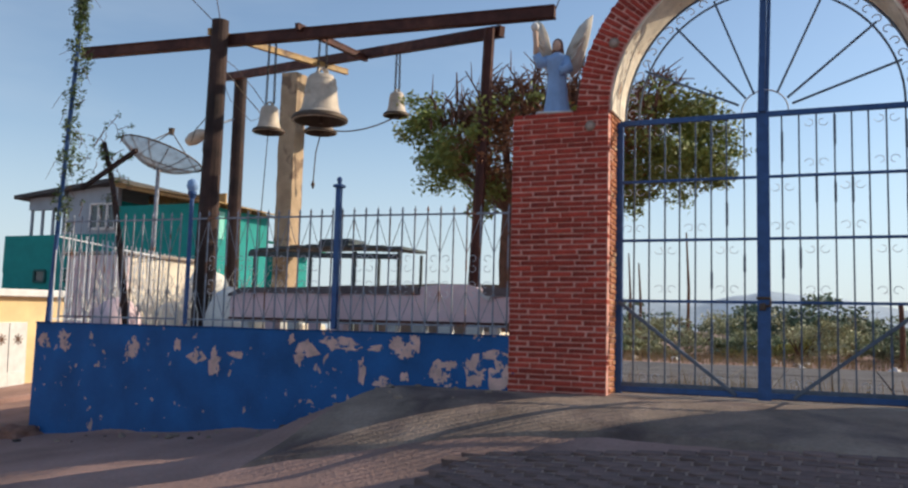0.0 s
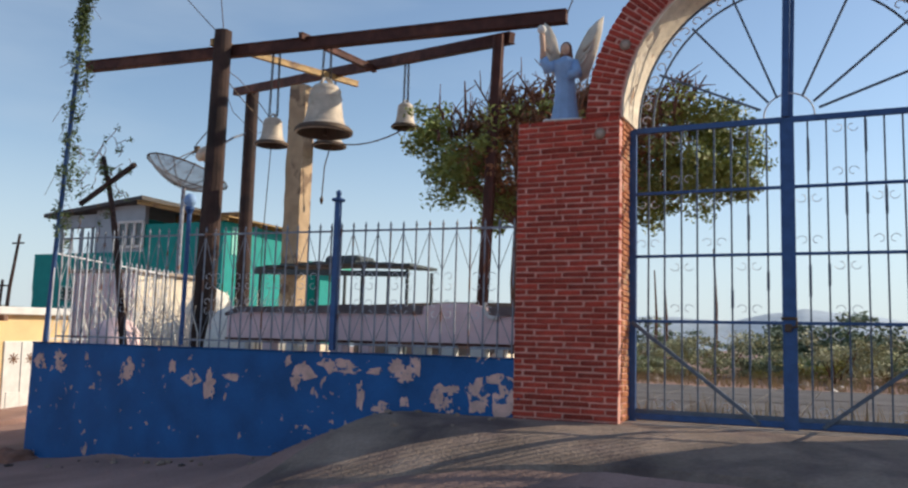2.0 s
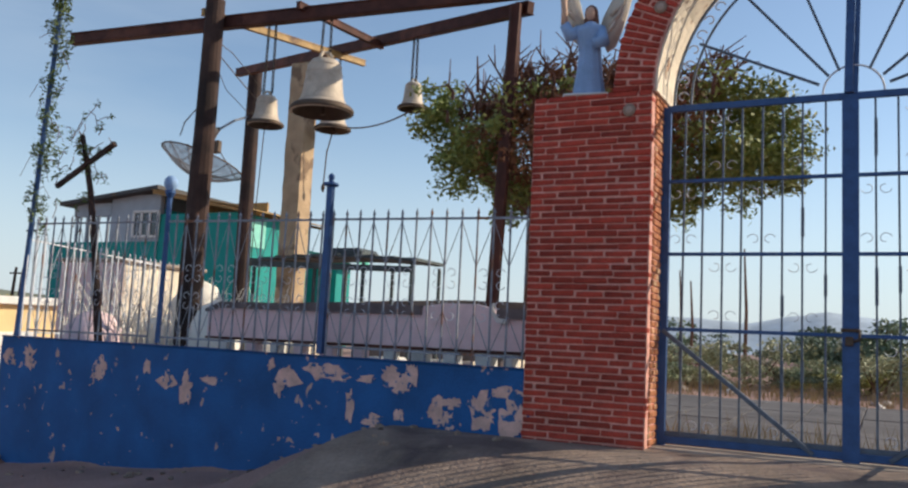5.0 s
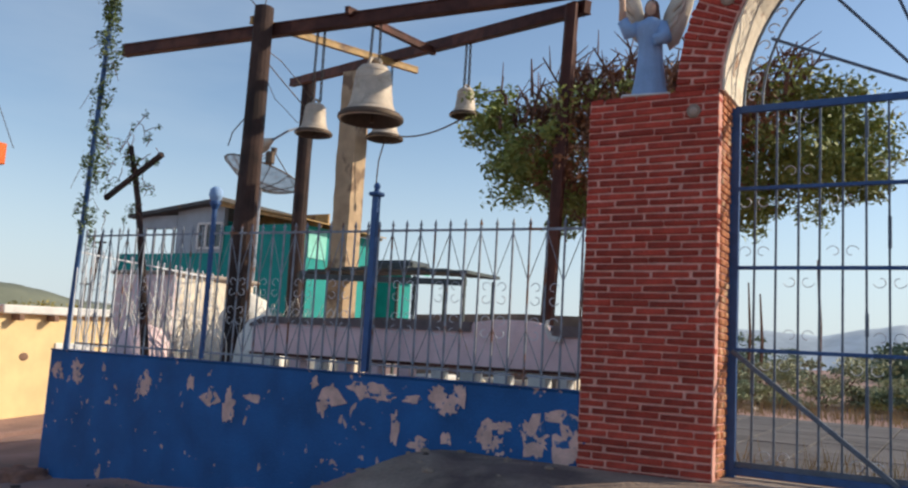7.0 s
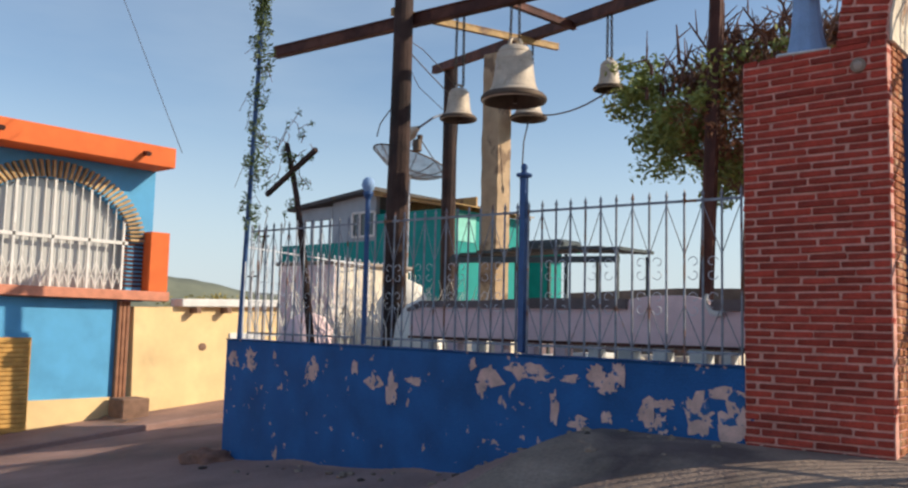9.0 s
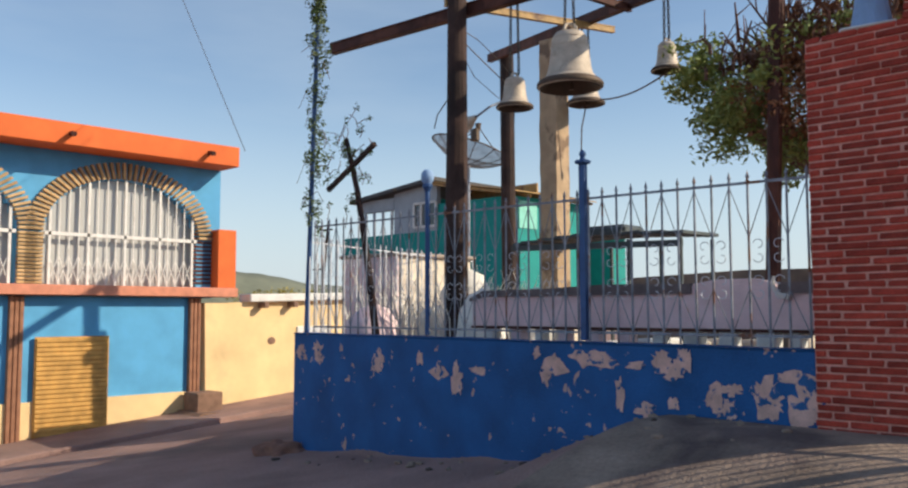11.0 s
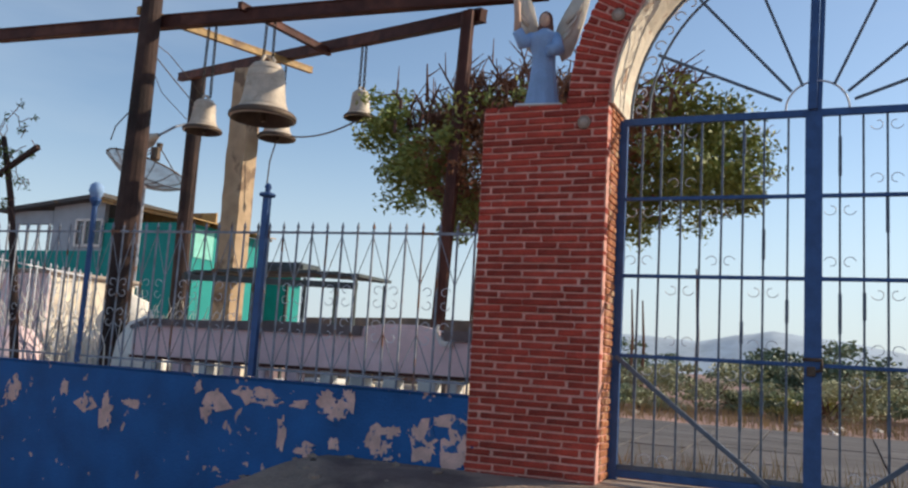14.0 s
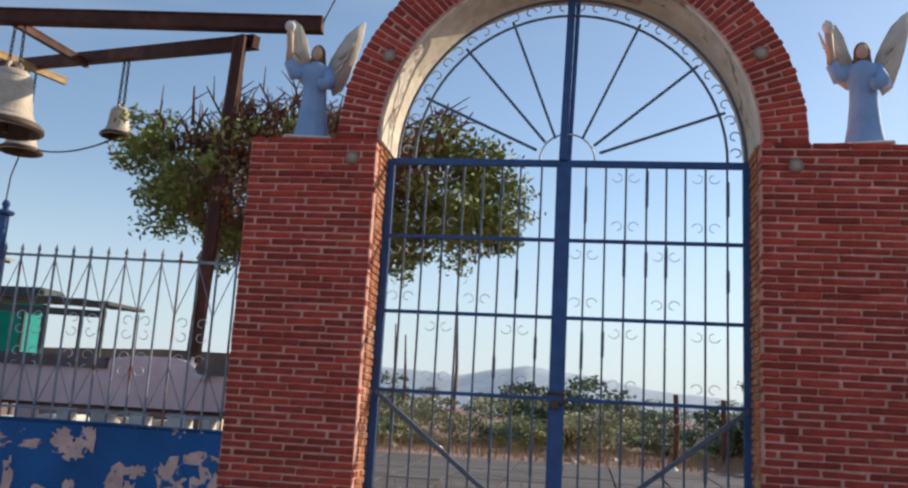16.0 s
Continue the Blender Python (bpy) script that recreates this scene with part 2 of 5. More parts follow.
def axis(lo, hi, step, far):
    v = list(np.arange(lo, hi + 1e-6, step))
    d = step
    while v[-1] < far:
        d *= 1.35
        v.append(v[-1] + d)
    d = step
    while v[0] > -far:
        d *= 1.35
        v.insert(0, v[0] - d)
    return v


def ground():
    xs, ys = axis(-21, 7, 0.14, 900), axis(-3, 19, 0.14, 900)
    vs, fs = [], []
    for x in xs:
        for y in ys:
            d = math.hypot(x, y)
            rough = (0.03 * noise.noise((x * 0.6, y * 0.6, 0)) + 0.012 * noise.noise((x * 3, y * 3, 2))) if d < 40 else 0
            vs.append((x, y, gz(x, y) + rough))
    w = len(ys)
    for i in range(len(xs) - 1):
        for j in range(w - 1):
            fs.append((i * w + j, (i + 1) * w + j, (i + 1) * w + j + 1, i * w + j + 1))
    me = bpy.data.meshes.new("ground")
    me.from_pydata(vs, [], fs)
    me.materials.append(EARTH)
    for p in me.polygons:
        p.use_smooth = True
    tagged(new("ground", me), "packed earth street and dusty yard", "ground", kind="structure")


ground()

# ---- gate pillars and arch ----
PX0, PX1, QX0, QX1 = -2.89, -1.845, 1.05, 2.36    # left pillar, right pillar
FY, BY = 9.2, 9.82                                # front and back of pillars and arch
TOP, CX, R0, R1 = 3.91, -0.39, 1.45, 1.80
COURSE = 0.0556
random.seed(7)


def brick_mesh(lx, ly, lz, jitter=0.004):
    """A worn brick with its corners a little off, centred."""
    bm = B()
    box(bm, -lx / 2, lx / 2, -ly / 2, ly / 2, -lz / 2, lz / 2, 0.006)
    for v in bm.verts:
        v.co += Vector([random.uniform(-jitter, jitter) for _ in range(3)])
    me = bpy.data.meshes.new("brick")
    bm.to_mesh(me)
    bm.free()
    me.materials.append(BRICK)
    return me


BRICKS = {}


def lay(parent, length, m, depth=0.1, name="brick", high=0.0425):
    """One brick of about that length, at the pose m, as a part of its own; alike bricks share meshes."""
    key = (round(length / 0.03), depth, high)
    if key not in BRICKS:
        BRICKS[key] = [brick_mesh(key[0] * 0.03 - 0.017, depth, high) for _ in range(4)]
    ob = new(name, random.choice(BRICKS[key]))
    ob.parent = parent
    ob.matrix_basis = m
    return ob


def courses(width, k, offset=0.0):
    """Lengths of the bricks in course k of a wall of that width."""
    first = (0.115 if k % 2 else 0.235) + random.uniform(-0.02, 0.02)
    out, left = [first], width - first
    while left > 0.40:
        d = 0.28 + random.uniform(-0.03, 0.03)
        out.append(d)
        left -= d
    if left > 0.31:
        out += [left - 0.13, 0.13]
    else:
        out.append(left)
    return out


# Paler orange brick for the jambs: sunlight is mixed into its colour.
SUNLIT_BRICK = mat("sunlit_tone_brick", (0.50, 0.19, 0.085), 0.9, var=0.3, scale=12, stain=(0.62, 0.40, 0.24), amount=0.45, stain_scale=9)


def pillar(name, x0, x1, jamb_x, facing, label):
    p = thing(name, label, "pillar", kind="structure")
    part("mortar", box(B(), x0 + 0.008, x1 - 0.008, FY + 0.008, BY, 0.6, TOP - 0.01), MORTAR, p, "pinkish mortar")
    n = 0
    for k in range(54):
        z = 0.925 + COURSE * (k + 0.5)
        x = x0
        for d in courses(x1 - x0, k):
            if n < 330:
                lay(p, d, pose(x + d / 2, FY + 0.05 - 0.004 + random.uniform(-0.004, 0.004), z + random.uniform(-0.002, 0.002), 0, random.uniform(-0.5, 0.5), 0))
                n += 1
            x += d
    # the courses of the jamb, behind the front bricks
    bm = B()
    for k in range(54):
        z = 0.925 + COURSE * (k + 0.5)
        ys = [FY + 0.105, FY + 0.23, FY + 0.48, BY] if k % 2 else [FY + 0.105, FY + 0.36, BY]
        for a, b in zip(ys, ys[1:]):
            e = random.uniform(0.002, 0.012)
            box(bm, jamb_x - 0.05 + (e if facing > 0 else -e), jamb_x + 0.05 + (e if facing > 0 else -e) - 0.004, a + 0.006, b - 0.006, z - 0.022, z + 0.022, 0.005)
    tagged(part("jamb_bricks", bm, SUNLIT_BRICK, p, "worn jamb bricks, sunlight put into their colour"), kind="stuff")
    return p


def arch():
    p = thing("arch", "red brick semicircular arch with plastered soffit", "arch", kind="structure")
    bm = B()
    k = 48
    ang = [math.pi * i / k for i in range(k + 1)]
    for a, b in zip(ang, ang[1:]):
        prism(bm, [(CX + r * math.cos(t), TOP + r * math.sin(t)) for r, t in ((R0, a), (R0, b), (R1 - 0.01, b), (R1 - 0.01, a))][::-1], FY + 0.008, BY)
    bmesh.ops.remove_doubles(bm, verts=bm.verts, dist=0.0005)
    part("mortar", bm, MORTAR, p)
    bm = B()
    for a, b in zip(ang, ang[1:]):
        prism(bm, [(CX + r * math.cos(t), TOP + r * math.sin(t)) for r, t in ((R0 - 0.022, a), (R0 - 0.022, b), (R0, b), (R0, a))][::-1], FY + 0.02, BY)
    bmesh.ops.remove_doubles(bm, verts=bm.verts, dist=0.0005)
    for v in bm.verts:
        v.co.x += random.uniform(-0.006, 0.006)
        v.co.z += random.uniform(-0.006, 0.006)
    part("soffit", bm, RENDERED, p, "patchy cream lime plaster")
    rows = int(math.pi * (R0 + R1) / 2 / COURSE)
    for i in range(rows):
        t = math.pi * (i + 0.5) / rows
        cut = (0.235 if i % 2 else 0.118) + random.uniform(-0.015, 0.015)
        for a, b in ((R0 + 0.004, R0 + cut), (R0 + cut, R1)):
            r = (a + b) / 2
            m = Matrix.Translation((CX + r * math.cos(t), FY + 0.046 + random.uniform(-0.004, 0.004), TOP + r * math.sin(t))) @ Matrix.Rotation(-t, 4, "Y")
            lay(p, b - a, m, high=0.038 if r < 1.6 else 0.045)


def disc_lamp(x, z):
    t = thing("wall_lamp", "round beige disc lamp on the brickwork", "lamp", "disc lamps on the gate", at=(x, FY - 0.004, z))
    bm = lathe(B(), [(0, 0.016), (0.045, 0.015), (0.053, 0.009), (0.055, 0.0), (0, 0)], seg=24)
    bmesh.ops.rotate(bm, verts=bm.verts, matrix=Matrix.Rotation(radians(90), 3, "X"))
    part("housing", bm, LAMP_BEIGE, t, smooth=True)
    bm = lathe(B(), [(0, 0.02), (0.03, 0.019), (0.033, 0.014)], seg=24)
    bmesh.ops.rotate(bm, verts=bm.verts, matrix=Matrix.Rotation(radians(90), 3, "X"))
    part("lens", bm, mat("dull_lens", (0.40, 0.30, 0.24), 0.6, var=0.2), t, smooth=True)


LAMP_BEIGE = mat("beige_lamp", (0.28, 0.2, 0.15), 0.7, var=0.2)
WHITE = mat("aged_white_paint", (0.72, 0.70, 0.66), 0.8, var=0.12, scale=5, stain=(0.45, 0.42, 0.38), amount=0.38)
WING = mat("cream_wing", (0.60, 0.54, 0.45), 0.75, var=0.15, scale=8, stain=(0.36, 0.33, 0.34), amount=0.42)
SKIN = mat("painted_plaster_face", (0.55, 0.36, 0.26), 0.7, var=0.1)
HAIR = mat("brown_plaster_hair", (0.15, 0.07, 0.045), 0.7, var=0.2)
SCROLL = mat("pale_scroll_steel", (0.58, 0.60, 0.64), 0.5, 0.1, var=0.2)


# ---- the iron gate ----
def scroll(bm, x, y, z, s, flip=1, up=1, r=0.006):
    """A small C scroll in the plane of the gate or fence."""
    pts = []
    for i in range(11):
        a = 0.3 + 4.6 * i / 10
        q = s * (1 - 0.55 * i / 10)
        pts.append((x + flip * q * math.cos(a), y, z + up * q * math.sin(a)))
    return tube(bm, pts, r, 5)


def gate():
    gy, zs = 9.6, (3.85, 3.22, 2.605, 1.98, 1.08)
    leaves = []
    for name, a, b, mark in (("gate_leaf", -1.815, -0.421, 1), ("gate_leaf", -0.361, 1.03, -1)):
        g = thing(name, "blue painted steel gate leaf, closed, with thin upright bars", "gate", "gate leaves under the arch")
        for x, w in ((a, 0.06), (b, 0.052)) if mark > 0 else ((b, 0.06), (a, 0.052)):
            part("stile", bar(B(), (x, gy, 1.02), (x, gy, 3.86), w, 0.05, 0.004), BLUE_STEEL, g)
        for z in zs:
            part("rail", bar(B(), (a, gy - 0.003, z), (b, gy - 0.003, z), 0.034, 0.055 if z in (3.85, 1.08) else 0.028, 0.003), BLUE_STEEL, g)
        part("kick_plate", box(B(), a + 0.03, b - 0.03, gy + 0.005, gy + 0.012, 1.05, 1.15), BAR_STEEL, g, "dull blue sheet steel plate")
        for k in range(8):
            x = a + (b - a) * (k + 1) / 9 + random.uniform(-0.008, 0.008)
            part("bar", bar(B(), (x, gy + 0.006, 1.06), (x + random.uniform(-0.006, 0.006), gy + 0.006, 3.85), 0.0155), BAR_STEEL, g)
            for z0, z1 in zip(zs[1:], zs):
                if random.random() < 0.35:
                    c = random.uniform(z0 + 0.12, z1 - 0.25)
                    part("collar", bar(B(), (x, gy + 0.006, c), (x, gy + 0.006, c + random.uniform(0.15, 0.3)), 0.024), BAR_STEEL, g)
                if (k + round(z0 * 3)) % 4 == 0:
                    for zz, up in ((z1 - 0.10, -1), (z0 + 0.12, 1)):
                        for f in (-1, 1):
                            part("scroll", scroll(B(), x + f * 0.06, gy + 0.006, zz, 0.05, f, up, 0.0032), SCROLL, g, "pale thin wrought scroll")
        d0, d1 = ((a, gy - 0.02, 1.97), (a + 1.16, gy - 0.02, 1.07)) if mark > 0 else ((b, gy - 0.02, 1.97), (b - 1.16, gy - 0.02, 1.07))
        part("brace", bar(B(), d0, d1, 0.03, 0.036, 0.003), BAR_STEEL, g)
        leaves.append(g)
    bm = tube(B(), [(-0.46, gy - 0.035, 2.02), (-0.33, gy - 0.035, 2.02), (-0.33, gy - 0.035, 1.95), (-0.4, gy - 0.04, 1.93)], 0.014, 6)
    t = thing("gate_latch", "dark steel latch and padlock on the gate", "latch")
    part("bolt", bm, DARK_LIP, t)
    part("padlock", box(B(), -0.43, -0.37, gy - 0.07, gy - 0.045, 1.9, 1.97, 0.006), DARK_LIP, t)
    f = thing("fanlight_grille", "blue and grey steel fan grille filling the arch", "grille")
    part("post", bar(B(), (-0.405, gy, 3.88), (-0.37, gy, 5.34), 0.055, 0.05, 0.004), BLUE_STEEL, f)
    part("post", bar(B(), (-0.355, gy + 0.01, 3.88), (-0.315, gy + 0.01, 5.34), 0.03, 0.03, 0.003), BLUE_STEEL, f)

    def ring(r, rr, a0=0.0, a1=math.pi):
        return tube(B(), [(CX + 0.02 + r * math.cos(a0 + (a1 - a0) * i / 40), gy, 3.88 + r * math.sin(a0 + (a1 - a0) * i / 40)) for i in range(41)], rr, 6)
    part("hub", ring(0.22, 0.008), SCROLL, f)
    part("hoop", ring(1.25, 0.011), BAR_STEEL, f)
    part("hoop", ring(1.39, 0.013), BAR_STEEL, f)
    for deg in (156, 132, 112, 64.5, 38.5, 18.5):
        a = radians(deg)
        part("spoke", bar(B(), (CX + 0.02 + 0.27 * math.cos(a), gy, 3.88 + 0.2 * math.sin(a)), (CX + 0.02 + 1.3 * math.cos(a), gy, 3.88 + 1.29 * math.sin(a)), 0.02), BAR_STEEL, f)
    for i in range(30):
        a = math.pi * (i + 0.5) / 30
        part("scroll", scroll(B(), CX + 0.02 + 1.32 * math.cos(a), gy, 3.88 + 1.32 * math.sin(a), 0.05, 1 if i % 2 else -1, 1, 0.006), SCROLL, f)
    part("sill", box(B(), -1.85, 1.06, 9.3, 9.7, 0.94, 1.035, 0.012), CONCRETE, thing("wall_sill", "worn pale concrete sill under the gate", "sill", kind="structure"))


# ---- blue wall and fences ----
def long_wall(name, p, q, z0, z1, thick, material, label):
    t = thing(name, label, "wall", kind="structure")
    p, q = Vector((*p, 0)), Vector((*q, 0))
    d = (q - p).normalized()
    nrm = Vector((-d.y, d.x, 0))
    k = max(2, int((q - p).length / 0.25))
    bm = B()
    rings = []
    for i in range(k + 1):
        c = p + (q - p) * i / k
        w = 0.012 * noise.noise((c.x * 1.5, c.y, 3))
        rings.append([bm.verts.new((c.x + nrm.x * s, c.y + nrm.y * s, z)) for s, z in ((w, z0), (w + 0.006, (z0 + z1) / 2), (w, z1 - 0.02), (w + 0.02, z1 + w), (thick - 0.02, z1 + w), (thick, z1 - 0.02), (thick, z0))])
    for a, b in zip(rings, rings[1:]):
        for j in range(len(a) - 1):
            bm.faces.new((a[j], b[j], b[j + 1], a[j + 1]))
    bm.faces.new(rings[0])
    bm.faces.new(rings[-1][::-1])
    bmesh.ops.recalc_face_normals(bm, faces=bm.faces)
    part("masonry", bm, material, t)
    return t


def tip(bm, x, y, z):
    """A small spear point with a ring under it."""
    lathe(bm, [(0.016, -0.02), (0.016, 0.0), (0.008, 0.008), (0.017, 0.03), (0.0, 0.085)], (x, y, z), 6)
    return bm


def fence(name, p, q, z0, zp, zq, step, material, label, fancy=True):
    """A fence of upright bars with spear points from p to q; its top rail runs from zp to zq."""
    f = thing(name, label, "fence")
    p, q = Vector((*p, 0)), Vector((*q, 0))
    n = max(2, round((q - p).length / step))
    at = lambda u, z: (p.x + (q.x - p.x) * u, p.y + (q.y - p.y) * u, z)
    top = lambda u: zp + (zq - zp) * u
    part("top_rail", bar(B(), at(0, top(0)), at(1, top(1)), 0.012, 0.022), material, f)
    part("bottom_rail", bar(B(), at(0, z0 + 0.09), at(1, z0 + 0.09), 0.012, 0.022), material, f)
    for i in range(n + 1):
        u = i / n
        h = top(u)
        x, y, _ = at(u, 0)
        bm = bar(B(), at(u, z0 - 0.02), at(u + random.uniform(-0.0008, 0.0008), h + 0.01), 0.0145)
        tip(bm, x, y, h + 0.02)
        part("bar", bm, material, f)
        if fancy and i < n:
            mid, low = z0 + 0.62 * (h - z0), z0 + 0.40 * (h - z0)
            v = (i + 0.5) / n
            if i % 2 == 0:
                part("strut", rod(B(), at(u, h - 0.02), at(u + 1 / n, mid + 0.06), 0.0042, seg=5), material, f)
                part("strut", rod(B(), at(u, z0 + 0.1), at(u + 1 / n, low - 0.06), 0.0042, seg=5), material, f)
            else:
                part("strut", rod(B(), at(u, mid + 0.06), at(u + 1 / n, h - 0.02), 0.0042, seg=5), material, f)
                part("strut", rod(B(), at(u, low - 0.06), at(u + 1 / n, z0 + 0.1), 0.0042, seg=5), material, f)
            xm, ym, _ = at(v, 0)
            for zz, up in ((mid, 1), (mid - 0.1, -1), (low, 1), (low - 0.1, -1)) if i % 3 else ():
                part("scroll", scroll(B(), xm, ym, zz, 0.05, 1 if i % 2 else -1, up, 0.0036), SCROLL, f, "pale wrought scroll")
    return f


BLUEWALL = long_wall("wall_front", (-2.89, wall_y(-2.89)), (-10.28, wall_y(-10.28)), -0.6, 1.59, -0.26, BLUE_WALL, "low blue painted wall with peeling pink patches")
long_wall("wall_side", (-10.28, 9.79), (-12.0, 15.1), -0.9, 1.55, -0.24, BLUE_WALL, "low blue painted side wall")


def bare_patch(x, z, w, h):
    """Paint flaked off down to the pink plaster, with a torn outline."""
    bm = B()
    n = 44
    ring = []
    for i in range(n):
        a = 2 * math.pi * i / n
        r = 0.95 + 0.7 * noise.noise((1.7 * math.cos(a) + x * 3, 1.7 * math.sin(a) + z * 5, 7)) + 0.6 * noise.noise((4.5 * math.cos(a) + x, 4.5 * math.sin(a), 2)) + random.uniform(-0.17, 0.17)
        ring.append((x + 0.54 * w * r * math.cos(a), z + 0.54 * h * r * math.sin(a)))
    rows = []
    for out in (0.009, -0.006):
        rows.append([bm.verts.new((px, wall_y(px) - out - 0.012 * noise.noise((px * 1.5, wall_y(px), 3)), min(pz, 1.565))) for px, pz in ring])
    bm.faces.new(rows[0])
    for i in range(n):
        bm.faces.new((rows[0][i], rows[1][i], rows[1][(i + 1) % n], rows[0][(i + 1) % n]))
    bmesh.ops.triangulate(bm, faces=bm.faces[:])
    bmesh.ops.recalc_face_normals(bm, faces=bm.faces)
    part("bare_patch", bm, BARE, BLUEWALL, "bare pinkish plaster")


for spot in (
    (-10.08, 1.32, 0.22, 0.17), (-9.69, 1.34, 0.2, 0.24), (-8.34, 1.26, 0.2, 0.22), (-7.53, 1.34, 0.1, 0.13), (-7.19, 1.22, 0.22, 0.12), (-6.89, 1.15, 0.16, 0.27),
    (-6.55, 1.26, 0.23, 0.08), (-5.71, 1.48, 0.08, 0.1), (-5.48, 1.36, 0.26, 0.22), (-5.59, 1.25, 0.11, 0.16), (-4.98, 1.44, 0.39, 0.17), (-4.69, 1.14, 0.08, 0.26),
    (-4.51, 1.4, 0.15, 0.07), (-4.41, 1.02, 0.22, 0.12), (-4.13, 1.1, 0.09, 0.1), (-4.24, 1.44, 0.19, 0.18), (-4.02, 1.45, 0.14, 0.2), (-4.12, 1.35, 0.18, 0.12),
    (-3.74, 1.17, 0.14, 0.23), (-3.59, 1.25, 0.17, 0.08), (-3.61, 1.09, 0.11, 0.15), (-3.27, 1.2, 0.23, 0.26), (-3.07, 1.38, 0.2, 0.09), (-2.97, 1.17, 0.22, 0.35),
):
    bare_patch(*spot)
pillar("pillar_left", PX0, PX1, PX1 - 0.05, 1, "red brick gate pillar with pinkish mortar joints")
pillar("pillar_right", QX0, QX1, QX0 + 0.05, -1, "broad red brick gate pillar with pinkish mortar")
# Unseen wall beyond the right pillar, added to keep sun off the street.
t = thing("wall_right", "unseen plain red brick wall, added to shade the street", "wall", kind="structure")
part("masonry", box(B(), QX1 + 0.12, 14.0, FY + 0.1, BY, 0.2, 3.6), BRICK, t)
arch()
for x, z in ((-2.04, 3.758), (-1.80, 4.61), (1.06, 4.62), (1.30, 3.745)):
    disc_lamp(x, z)
gate()
FW = lambda x: wall_y(x) + 0.12
fence("fence", (-2.96, FW(-2.96)), (-5.12, FW(-5.12)), 1.59, 2.90, 2.95, 0.17, FENCE_IRON, "grey wrought iron fence panel with spear points")
fence("fence", (-5.26, FW(-5.26)), (-7.55, FW(-7.55)), 1.59, 2.95, 3.0, 0.17, FENCE_IRON, "grey wrought iron fence panel with spear points")
fence("fence", (-7.71, FW(-7.71)), (-9.97, FW(-9.97)), 1.59, 3.0, 3.04, 0.17, FENCE_IRON, "grey wrought iron fence panel with spear points")
# The side fence takes the pale scroll steel to look sunlit.
fence("fence", (-10.22, 9.96), (-11.88, 15.0), 1.55, 2.85, 2.85, 0.17, SCROLL, "iron fence along the side wall, sunlight put into its pale colour")


def post(x, y, z0, z1):
    t = thing("fence_post", "blue steel fence post with a turned finial", "post", at=(x, y, z0))
    part("shaft", bar(B(), (0, 0, 0), (0, 0, z1 - z0 - 0.1), 0.052, 0.052, 0.006), BLUE_STEEL, t)
    part("cap", box(B(), -0.06, 0.06, -0.06, 0.06, z1 - z0 - 0.1, z1 - z0 - 0.06, 0.012), BLUE_STEEL, t)
    part("finial", lathe(B(), [(0.03, -0.06), (0.024, -0.03), (0.034, -0.01), (0.028, 0.02), (0, 0.04)], (0, 0, z1 - z0), 10), BLUE_STEEL, t, smooth=True)


post(-5.185, FW(-5.185), 1.61, 3.39)
t = thing("lamp_post", "thin blue steel lamp post with a dull globe", "lamp", at=(-7.54, FW(-7.54), 1.61))
part("shaft", rod(B(), (0, 0, 0), (0, 0, 1.72), 0.03, seg=12), BLUE_STEEL, t)
part("collar", lathe(B(), [(0.03, 1.66), (0.06, 1.72), (0.06, 1.75), (0.02, 1.76)], seg=14), BLUE_STEEL, t)
part("globe", lathe(B(), [(0.03, 1.74), (0.066, 1.78), (0.08, 1.83), (0.066, 1.89), (0.03, 1.92), (0, 1.925)], seg=18), STATUE_BLUE, t, smooth=True)


# ---- plants ----
def leaf_mat(name, color, dry):
    return mat(name, color, 0.55, var=0.45, scale=1.3, bump=0, stain=dry, amount=0.42, stain_scale=1.0, sharp=0.25)


TREE_LEAF = leaf_mat("pruned_tree_leaf", (0.21, 0.25, 0.06), (0.38, 0.34, 0.11))
DRY_LEAF = leaf_mat("rusty_leaf", (0.24, 0.105, 0.045), (0.19, 0.14, 0.06))
SCRUB = leaf_mat("scrub_leaf", (0.31, 0.35, 0.2), (0.42, 0.37, 0.17))
PALE_SCRUB = leaf_mat("pale_scrub_leaf", (0.38, 0.38, 0.22), (0.47, 0.42, 0.25))
DARK_SCRUB = leaf_mat("dark_scrub_leaf", (0.15, 0.2, 0.12), (0.22, 0.25, 0.15))
VINE = leaf_mat("vine_leaf", (0.10, 0.14, 0.04), (0.28, 0.26, 0.06))
GOLD_SCRUB = leaf_mat("golden_scrub_leaf", (0.36, 0.34, 0.10), (0.45, 0.37, 0.14))
STRAW = leaf_mat("dry_grass", (0.34, 0.26, 0.13), (0.22, 0.20, 0.08))


